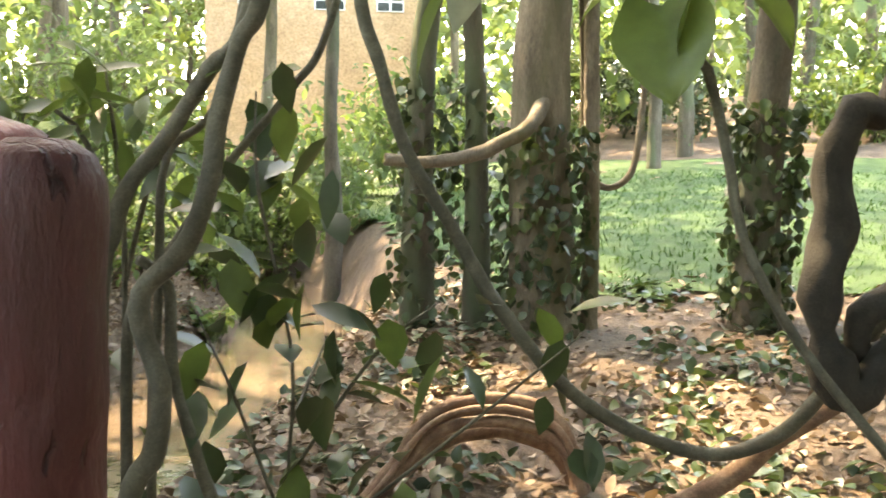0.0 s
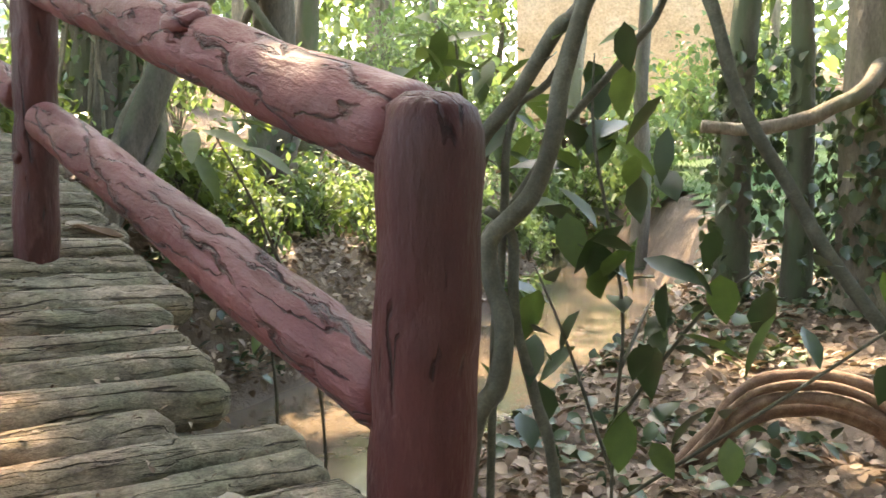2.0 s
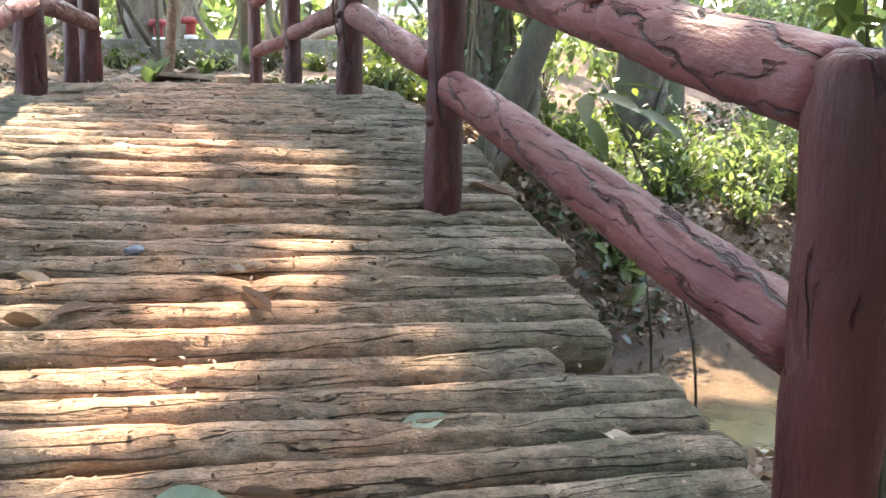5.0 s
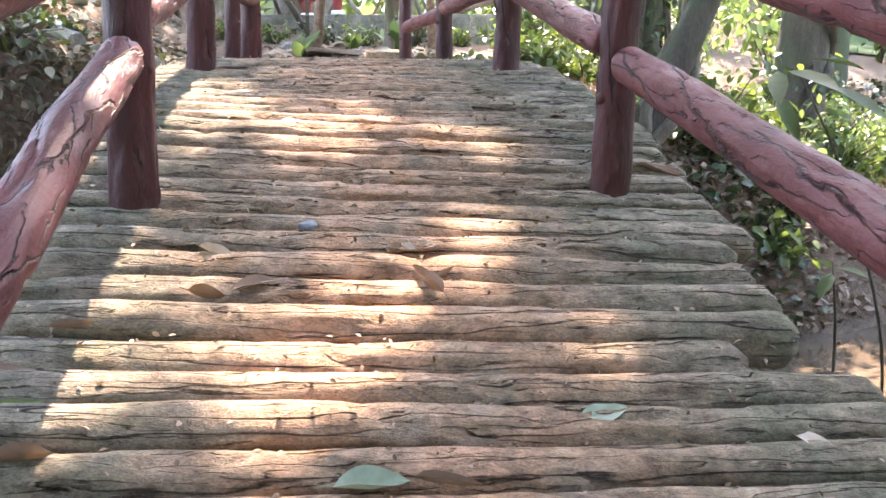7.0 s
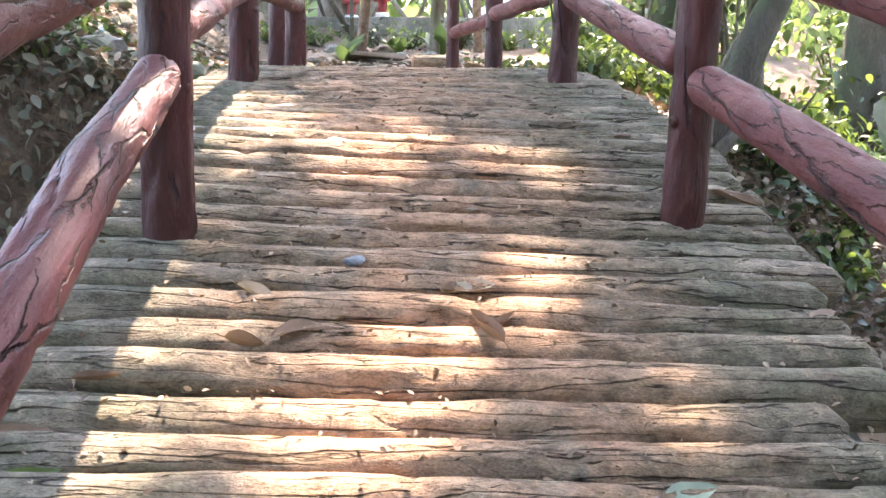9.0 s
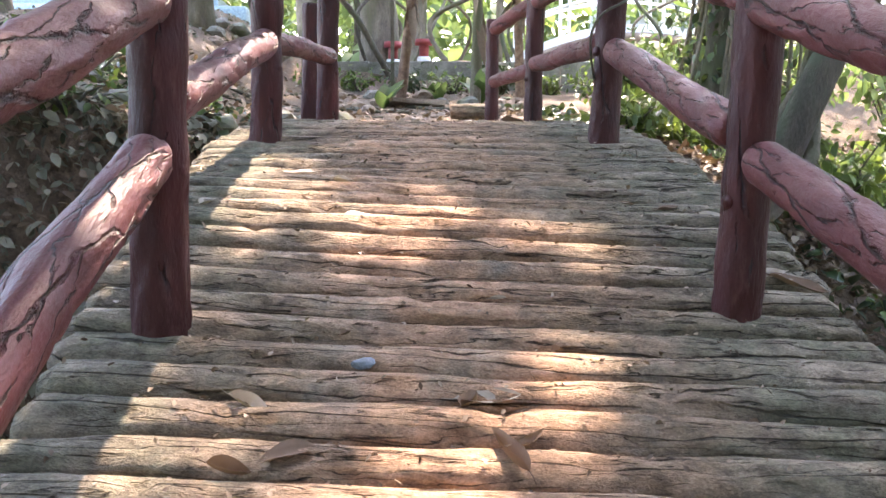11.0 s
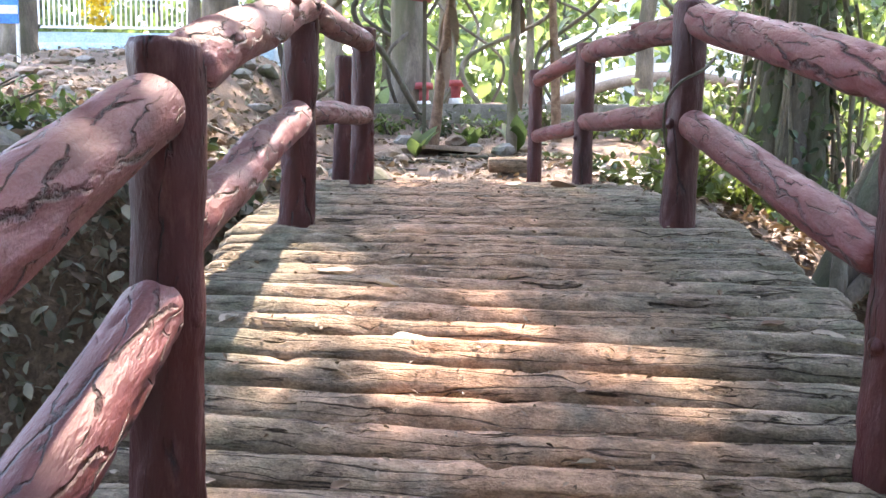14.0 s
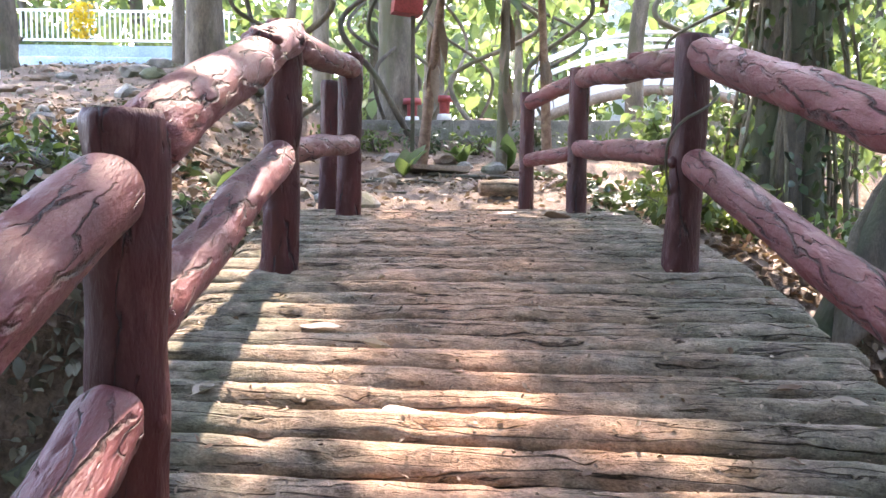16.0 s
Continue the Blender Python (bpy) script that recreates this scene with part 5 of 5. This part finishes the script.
def terrace():
    w = thing("wall_terrace", "low grey concrete terrace wall with moss", "wall", kind="structure")
    for n in range(6):
        a, b = Vector((-1.6, 16.55, 0)).lerp(Vector((4.6, 15.65, 0)), n / 6), Vector((-1.6, 16.55, 0)).lerp(Vector((4.6, 15.65, 0)), (n + 1) / 6)
        part("wall_block", box((b - a).length - 0.012, 0.22, 1.2, 0.02, 0.012, n), STONE, w, "", Matrix.Translation((a + b) / 2 + Vector((0, 0, 1.32))) @ Matrix.Rotation(math.atan2(b.y - a.y, b.x - a.x), 4, "Z"))
    rng = random.Random(91)
    for n in range(34):
        x, y = rng.uniform(-1.6, 1.7), rng.uniform(9.4, 15)
        rock(x, y, rng.uniform(0.05, 0.2), n, SLAB if n % 3 else STONE)
    for n in range(46):
        x, y = rng.uniform(-6.2, -2.2), rng.uniform(10.2, 17.0)
        rock(x, y, rng.uniform(0.06, 0.2), 100 + n, SLAB if n % 3 == 0 else STONE)
    for n in range(34):
        x = rng.uniform(-3.4, -1.35)
        y = stream_y(x) + rng.uniform(-1.9, 1.9)
        rock(x, y, rng.uniform(0.12, 0.3), 200 + n)
    for n in range(44):
        x, y = rng.uniform(-3.2, -1.34), rng.uniform(2.0, 8.2)
        rock(x, y, rng.uniform(0.06, 0.17), 260 + n, label="mossy grey stone on the bank beside the bridge")
    ob = part("stone_slab", box(0.72, 0.62, 0.05, 0.008, 0.03, 4), SLAB, None, "", pose(0.05, 13.2, ground_z(0.05, 13.2) + 0.03, -6, 3, 18))
    tagged(ob, "flat tan stone slab tilted on bare soil", "stone slab")
    ob = new("short_log", mesh_from("short_log", *limb([(-0.24, 0, 0), (0, 0, 0.01), (0.26, 0, 0)], [0.075, 0.08, 0.075], 14, 0.05, 0.1, 3), LOG))
    ob.matrix_world = pose(0.62, 10.3, ground_z(0.62, 10.3) + 0.065, 0, 0, 3)
    tagged(ob, "short grey concrete log lying on soil", "log")
    for n, (x, y, l, a) in enumerate(((-1.1, 10.6, 1.6, 4), (-0.9, 11.6, 1.3, -8), (-1.6, 12.1, 1.1, 15), (0.6, 12.8, 1.3, -12), (-2.2, 11.2, 1.4, 6), (-0.3, 12.0, 0.9, 30))):
        c, s_ = math.cos(radians(a)) * l / 2, math.sin(radians(a)) * l / 2
        pts = [(x + u * c, y + u * s_, ground_z(x + u * c, y + u * s_) + 0.02) for u in (-1, -0.4, 0.2, 1)]
        ob = new("fallen_stick", mesh_from("fallen_stick", *limb(pts, [0.02, 0.026, 0.022, 0.012], 7, 0.1, 0.2, n), VINE))
        tagged(ob, "grey-brown fallen stick lying on soil", "stick", "fallen sticks on the path")


terrace()


def arch_bridge():
    t = thing("arched_footbridge", "white arched footbridge with slender white railings", "footbridge")
    t.location = (5.3, 22.0, 2.9)
    t.scale = (1.15, 1.0, 1.25)
    arc = lambda u: 0.55 * (1 - (u / 2.4) ** 2)
    pts = [(u, 0, arc(u)) for u in np.linspace(-2.4, 2.4, 13)]
    verts, faces = [], []
    for u, _, h in pts:
        verts += [(u, -0.6, h), (u, 0.6, h), (u, 0.6, h + 0.16), (u, -0.6, h + 0.16)]
    for i in range(12):
        a = 4 * i
        faces += [(a + k, a + (k + 1) % 4, a + 4 + (k + 1) % 4, a + 4 + k) for k in range(4)]
    faces += [(0, 1, 2, 3), (51, 50, 49, 48)]
    piece("arched_deck", mesh_from("arched_deck", verts, faces, WHITE, False), t)
    piece("arch_edge", mesh_from("arch_edge", *limb([(u, -0.64, arc(u) - 0.08) for u in np.linspace(-2.4, 2.4, 9)], [0.09] * 9, 8, 0.3), SLAB), t, "brown arched edge beam")
    for y in (-0.55, 0.55):
        for h in (0.5, 0.75):
            piece("handrail", mesh_from("handrail", *limb([(u, y, arc(u) + 0.16 + h) for u in np.linspace(-2.4, 2.4, 9)], [0.03] * 9, 8, 0.3), WHITE), t)
        for u in np.linspace(-2.3, 2.3, 6):
            piece("baluster", mesh_from("baluster", *limb([(u, y, arc(u) + 0.12), (u, y, arc(u) + 0.93)], [0.035, 0.035], 8, 0.4), WHITE), t)


arch_bridge()


def pavilion():
    t = thing("raised_walkway", "pale blue raised walkway with white metal railing", "walkway")
    t.location = (-7.6, 24.6, 4.35)
    part("platform", box(6.2, 2.4, 0.32, 0.02), BLUE, t, "", Matrix.Translation((0, 1.0, 0)))
    for x in (-2.8, -0.9, 1.0, 2.9):
        part("support", box(0.25, 0.25, 1.4, 0.02), WHITE, t, "", Matrix.Translation((x, 0.4, -1.35)))
    for h in (0.42, 1.12):
        part("handrail", box(6.2, 0.05, 0.06, 0.01), WHITE, t, "", Matrix.Translation((0, -0.1, h)))
    for n in range(50):
        part("baluster", box(0.035, 0.035, 0.72, 0), WHITE, t, "", Matrix.Translation((-3.05 + 0.124 * n, -0.1, 0.42)))
    part("stringer", box(0.2, 0.12, 2.0, 0.01), DARK_BARK, t, "dark stair stringer", pose(-1.2 - 0.6, -0.5, 0.35, 0, -52, 0))
    for n in range(6):
        part("stair_tread", box(0.28, 0.7, 0.05, 0.005), WHITE, t, "", Matrix.Translation((-2.0 - 0.2 * n, -0.6, 0.45 + 0.17 * n)))
    rng = random.Random(3)
    places = [Vector((rng.gauss(0, 0.16), rng.gauss(0, 0.1), rng.uniform(0.0, 0.8))) for _ in range(320)]
    f = tagged(new("flower_basket", spray("flower_basket", places, YELLOW, 0.11, 0.7, 3)), "bright yellow flowers hanging on the white railing", "flowers")
    f.location = (-8.05, 24.4, 4.9)
    b = part("basin_edge", box(6.4, 1.6, 0.35, 0.06), PALE_BLUE, None, "", Matrix.Translation((-6.4, 21.2, ground_z(-6.4, 21.2) - 0.02)))
    tagged(b, "pale blue-white basin edge below the walkway", "basin")
    b = thing("sign_board", "blue and white board beside a grey trunk", "sign")
    b.location = (-6.0, 14.9, ground_z(-6.0, 14.9))
    part("panel", box(0.5, 0.04, 0.75, 0.01), BRIGHT_BLUE, b, "", Matrix.Translation((-0.2, 0, 0.55)))
    part("stripe", box(0.5, 0.01, 0.12, 0), WHITE, b, "white stripe", Matrix.Translation((-0.2, -0.03, 0.68)))
    for x in (-0.42, 0.02):
        part("leg", box(0.04, 0.04, 0.6, 0), WHITE, b, "", Matrix.Translation((x, 0.03, -0.03)))


pavilion()


def house(name, label, x, y, z, turn, size, wall, windows, door=None):
    t = thing(name, label, "house")
    t.matrix_basis = pose(x, y, z, 0, 0, turn)
    w, d, h = size
    part("wall", box(w, d, h, 0.02), wall, t)
    bm = bmesh.new()
    v = [bm.verts.new(p) for p in ((-w / 2 - 0.4, -d / 2 - 0.5, h), (w / 2 + 0.4, -d / 2 - 0.5, h), (w / 2 + 0.4, d / 2 + 0.5, h), (-w / 2 - 0.4, d / 2 + 0.5, h), (-w / 2 - 0.4, 0, h + 1.6), (w / 2 + 0.4, 0, h + 1.6))]
    for f in ((0, 1, 5, 4), (2, 3, 4, 5), (3, 0, 4), (1, 2, 5), (3, 2, 1, 0)):
        bm.faces.new([v[i] for i in f])
    part("roof", bm, ROOF, t)
    for wx, wz, ww, wh in windows:
        win = part("window", box(ww, 0.06, wh, 0), WHITE, t, "", Matrix.Translation((wx, -d / 2 - 0.01, wz)))
        nx, nz = max(2, round(ww / 0.45)), max(2, round(wh / 0.4))
        for i in range(nx):
            for k in range(nz):
                part("pane", box(ww / nx - 0.08, 0.02, wh / nz - 0.08, 0), GLASS, win, "", Matrix.Translation((-ww / 2 + ww / nx * (i + 0.5), -0.035, wh / nz * k + 0.04)))
    if door:
        part("door", box(door[1], 0.07, door[2], 0.01), BLUE, t, "pale blue door", Matrix.Translation((door[0], -d / 2 - 0.02, 0.1)))
    return t


house("house", "tan plastered house behind the trees", 28.2, 24.2, 2.4, -48, (8, 6, 7.4), TAN, [(0.4, 4.9, 1.1, 1.1), (-2.4, 4.4, 0.9, 1.0), (2.6, 4.9, 1.0, 1.1)])
house("house", "cream house with small windows far behind the wood", 12.6, 44.0, ground_z(12.6, 44), -12, (7, 5, 6.2), CREAM, [(-1.2, 4.3, 0.8, 1.2), (1.4, 4.3, 0.8, 1.2), (0.2, 1.4, 0.8, 1.2)])


def garden():
    t = thing("post_box", "faded red wooden box on a thin post", "box")
    t.location = (-0.3, 15.3, ground_z(-0.3, 15.3))
    part("post", box(0.06, 0.06, 2.2, 0.005), DARK_BARK, t, "", Matrix.Translation((0.1, 0.05, -0.1)))
    part("body", box(0.42, 0.32, 0.30, 0.01), BOX_RED, t, "", pose(0, 0, 2.02, 0, 6, 10))
    part("lid", box(0.5, 0.4, 0.03, 0.005), BOX_RED, t, "", pose(0.03, 0, 2.32, 0, 6, 10))
    for x in (-0.19, 0.35):
        p = thing("garden_pedestal", "small red and white pedestal on the terrace", "pedestal", "pedestals on the terrace")
        p.location = (x, 17.2, ground_z(x, 17.2) - 0.02)
        for nm, z0, z1, r0, r1, m in (("base", 0, 0.12, 0.13, 0.11, WHITE), ("stem", 0.10, 0.34, 0.08, 0.09, BOX_RED), ("top", 0.32, 0.42, 0.16, 0.15, BOX_RED)):
            piece(nm, mesh_from(nm, *limb([(0, 0, z0), (0, 0, z1)], [r0, r1], 14, 0.1), m), p)
    rng = random.Random(17)
    for n, (x, y, h, lean) in enumerate(((-0.1, 14.0, 2.9, 0.12), (0.92, 13.5, 3.2, 0.02), (1.75, 15.0, 2.8, -0.05))):
        z = ground_z(x, y)
        b = thing("banana_plant", "banana plant with a pale dry stem and torn leaves", "banana plant")
        b.location = (x, y, z)
        piece("stem", mesh_from("stem", *limb([(0, 0, -0.1), (lean * h * 0.4, 0, h * 0.4), (lean * h, 0.05, h)], [0.085, 0.065, 0.05], 10, 0.15, 0.12, n), TAN_BARK if n != 1 else BARK), b)
        for k in range(7):
            a = rng.uniform(0, 6.283)
            p = Vector((lean * h, 0.05, h))
            v, f = blade_at(p, (math.cos(a), math.sin(a), rng.uniform(-0.5, 0.6)), rng.uniform(1.0, 1.5), rng.uniform(0.32, 0.42), rng.uniform(-0.5, 0.5), 0.55)
            piece("leaf", mesh_from("leaf", v, f, LEAF_SUN), b)
        for k in range(6):
            a, hh = rng.uniform(0, 6.283), h * rng.uniform(0.35, 0.75)
            v, f = blade_at(Vector((lean * hh, 0, hh)), (math.cos(a) * 0.4, math.sin(a) * 0.4, -1), rng.uniform(0.4, 0.7), 0.12, 0.3)
            piece("dry_leaf", mesh_from("dry_leaf", v, f, LITTER), b, "withered brown leaf")
    for n, (x, y, l) in enumerate(((-0.32, 12.95, 0.5), (0.45, 14.2, 0.35), (1.0, 13.6, 0.6), (-1.9, 9.6, 0.3), (0.35, 14.4, 0.3))):
        z = ground_z(x, y)
        p = thing("seedling", "small plant with broad light green leaves", "plant")
        p.location = (x, y, z)
        for k in range(5):
            a = rng.uniform(0, 6.283)
            v, f = blade_at(Vector((0, 0, 0)), (math.cos(a) * 0.5, math.sin(a) * 0.5, 1.0), l * rng.uniform(0.6, 1.1), l * 0.4, rng.uniform(-0.4, 0.4), 0.3)
            piece("leaf", mesh_from("leaf", v, f, LEAF_SUN), p)
    # tangled vines under the far trees
    for n in range(16):
        x, y = rng.uniform(-2.5, 5.5), rng.uniform(15.2, 19.5)
        z = ground_z(x, y)
        pts = [Vector((x, y, z - 0.1))]
        for k in range(1, 7):
            pts.append(Vector((x + rng.uniform(-1.1, 1.1), y + rng.uniform(-0.5, 0.5), z + k * 0.85)))
        vine(pts, rng.uniform(0.03, 0.06), 0.02, "curling grey liana among the far trees", BARK if n % 2 else DARK_BARK, 0.1, 60 + n, "liana")


garden()


# ---- small things on the deck ----
BROWN_LEAF = leafy("brown_curled_leaf", (0.10, 0.055, 0.032), (0.29, 0.19, 0.125), 0.65, 0.1)
FADED_LEAF = leafy("faded_leaf", (0.20, 0.26, 0.19), (0.33, 0.40, 0.30), 0.6, 0.1)
PALE_LITTER = leafy("pale_dead_leaf", (0.34, 0.27, 0.20), (0.50, 0.43, 0.35), 0.6, 0.1)
PEBBLE = surface("blue_grey_pebble", (0.15, 0.18, 0.22), (0.22, 0.26, 0.31), (0.32, 0.36, 0.41), 30.0, 0.6, 0.3, 0.004)


def curled_leaf(length, width, fold, curl, twist, seed):
    """A dry leaf along x: pointed, folded at the midrib, its edges and tip curling, with a short stalk."""
    v, f, n, m = [], [], 10, 3
    for i in range(n + 1):
        u = i / n
        half = 0.5 * width * math.sin(math.pi * u ** 0.8) ** 0.8 + 0.0008
        for k in range(-m, m + 1):
            c = k / m
            wave = 0.10 * width * noise.noise(Vector((u * 3.0, c * 1.5, seed)))
            v.append(Vector(((u - 0.5) * length, c * half * (1 - 0.25 * abs(fold)), fold * half * abs(c) ** 1.3 + curl * length * (u - 0.5) ** 2 + twist * c * half * (u - 0.5) * 2 + wave)))
    w = 2 * m + 1
    for i in range(n):
        for k in range(w - 1):
            a = i * w + k
            f.append((a, a + 1, a + 1 + w, a + w))
    stalk = limb([v[m], v[m] + Vector((-0.12 * length, 0.02 * length, 0.01 * length)), v[m] + Vector((-0.25 * length, 0.06 * length, 0.0))], [0.0016, 0.0014, 0.0012], 5, 0.02)
    v, f = join([(v, f), stalk])
    low = min(p.z for p in v)
    return [p - Vector((0, 0, low)) for p in v], f


def deck_leaves():
    rng = random.Random(44)
    # x, y, length, width ratio, heading, fold, curl
    known = [(-0.57, 3.22, 0.13, 0.5, -25, 1.0, 0.5), (-0.58, 2.99, 0.12, 0.5, -12, 1.2, 0.7), (-0.45, 3.05, 0.16, 0.45, 20, 0.5, -0.3), (0.06, 3.07, 0.20, 0.35, 115, 1.4, 0.6), (0.11, 3.12, 0.13, 0.3, 40, 0.9, 0.9), (0.03, 3.28, 0.20, 0.42, 5, 0.5, 0.3), (-0.02, 3.26, 0.10, 0.6, 60, 0.8, 0.8),
             (-0.23, 2.92, 0.11, 0.55, -8, 0.3, 0.2), (0.43, 2.50, 0.16, 0.5, 18, 0.3, 0.1), (-0.61, 5.00, 0.17, 0.5, -5, 0.1, 0.05), (-0.41, 4.80, 0.12, 0.42, -20, 1.0, 0.5), (-0.31, 4.79, 0.13, 0.4, 8, 0.7, 0.5), (0.93, 2.40, 0.15, 0.42, -48, 0.3, 0.2), (-0.17, 2.26, 0.19, 0.5, 5, 0.7, 0.2), (-0.99, 2.53, 0.20, 0.35, 15, 0.3, 0.1),
             (-0.96, 3.20, 0.18, 0.26, 32, 0.3, 0.1), (1.10, 3.20, 0.13, 0.5, 20, 0.3, 0.2), (-0.49, 3.69, 0.06, 0.6, 30, 0.5, 0.3), (-0.91, 2.36, 0.14, 0.5, 10, 1.2, 0.6), (1.15, 3.97, 0.22, 0.4, -28, 0.6, 0.3), (1.09, 4.03, 0.13, 0.5, 15, 0.7, 0.4), (0.14, 2.46, 0.12, 0.25, 3, 1.0, 0.1), (-0.91, 2.85, 0.13, 0.3, 15, 1.1, 0.4), (-1.02, 2.67, 0.14, 0.3, 5, 0.4, 0.2), (0.0, 2.27, 0.17, 0.28, -15, 1.2, 0.3),
             (-0.31, 4.33, 0.19, 0.5, 4, 0.1, 0.0), (1.04, 4.45, 0.18, 0.45, -35, 0.5, 0.3), (0.88, 4.56, 0.10, 0.5, 10, 0.6, 0.4), (0.72, 4.61, 0.08, 0.5, -40, 0.5, 0.3), (-0.80, 4.28, 0.17, 0.22, 2, 0.3, 0.1), (-0.90, 4.44, 0.10, 0.6, 60, 0.7, 0.4), (-0.05, 5.2, 0.24, 0.25, 6, 0.3, 0.2), (0.42, 8.05, 0.30, 0.35, 4, 0.3, 0.1), (0.66, 7.6, 0.2, 0.5, -10, 0.9, 0.4), (0.62, 5.2, 0.14, 0.3, 20, 0.5, 0.3), (0.4, 2.52, 0.05, 0.5, 0, 0.6, 0.3)]
    for _ in range(80):
        known.append((rng.uniform(-1.05, 1.15), rng.uniform(1.2, 8.5), rng.uniform(0.02, 0.06), rng.uniform(0.4, 0.7), rng.uniform(0, 360), rng.uniform(0.1, 1.2), rng.uniform(0, 0.6)))
    for n, (x, y, l, ratio, turn, fold, curl) in enumerate(known):
        l *= 0.88
        me = mesh_from("fallen_leaf", *curled_leaf(l, l * ratio, fold, curl, rng.uniform(-0.4, 0.4), n), LEAF if n in (14, 15) else FADED_LEAF if n in (8, 13) else PALE_LITTER if n in (9, 12, 20, 26, 29, 32) or n % 5 == 0 else BROWN_LEAF)
        ob = new("fallen_leaf", me)
        slope = math.degrees(math.atan((deck_z(y + 0.1) - deck_z(y - 0.1)) / 0.2))
        ob.matrix_world = pose(x, y, deck_at(x, y) + 0.002, slope, -math.degrees(deck_tilt(y)), 0) @ pose(0, 0, 0, rng.uniform(-5, 5), rng.uniform(-5, 5), turn)
        tagged(ob, "pale grey-green leaf lying flat on the deck logs" if n in (8, 13) else "long green leaf blade lying on the deck logs" if n in (14, 15) else "small dry curled leaf lying on the deck logs", "leaf", "fallen leaves on the deck")
    bm = bmesh.new()
    bmesh.ops.create_icosphere(bm, subdivisions=2, radius=1.0)
    for v in bm.verts:
        v.co = Vector((v.co.x * 0.035, v.co.y * 0.022, v.co.z * 0.016)) * (1 + 0.3 * noise.noise(v.co * 2))
    tagged(part("pebble", bm, PEBBLE, None, "", pose(-0.29, 3.40, deck_at(-0.29, 3.40) + 0.014, 0, 0, 20)), "small blue-grey pebble on the deck", "pebble")


deck_leaves()


def deck_crumbs():
    rng = random.Random(52)
    places = []
    for _ in range(3600):
        y, z, r = rng.choice(LOG_CRESTS)
        x, d = rng.uniform(-1.08, 1.15), rng.choice((-1, 1)) * r * rng.uniform(0.2, 0.85)
        places.append(Vector((x, y + d, z + (x - 0.07) * deck_tilt(y) + r * math.sqrt(1 - (d / r) ** 2) ** 0.72 + 0.004)))
    tagged(new("leaf_crumbs", spray("leaf_crumbs", places, LITTER, 0.022, 0.5, 53, 0.0)), "crumbs of dry leaves and grit between deck logs", "leaf crumbs", kind="stuff")


deck_crumbs()
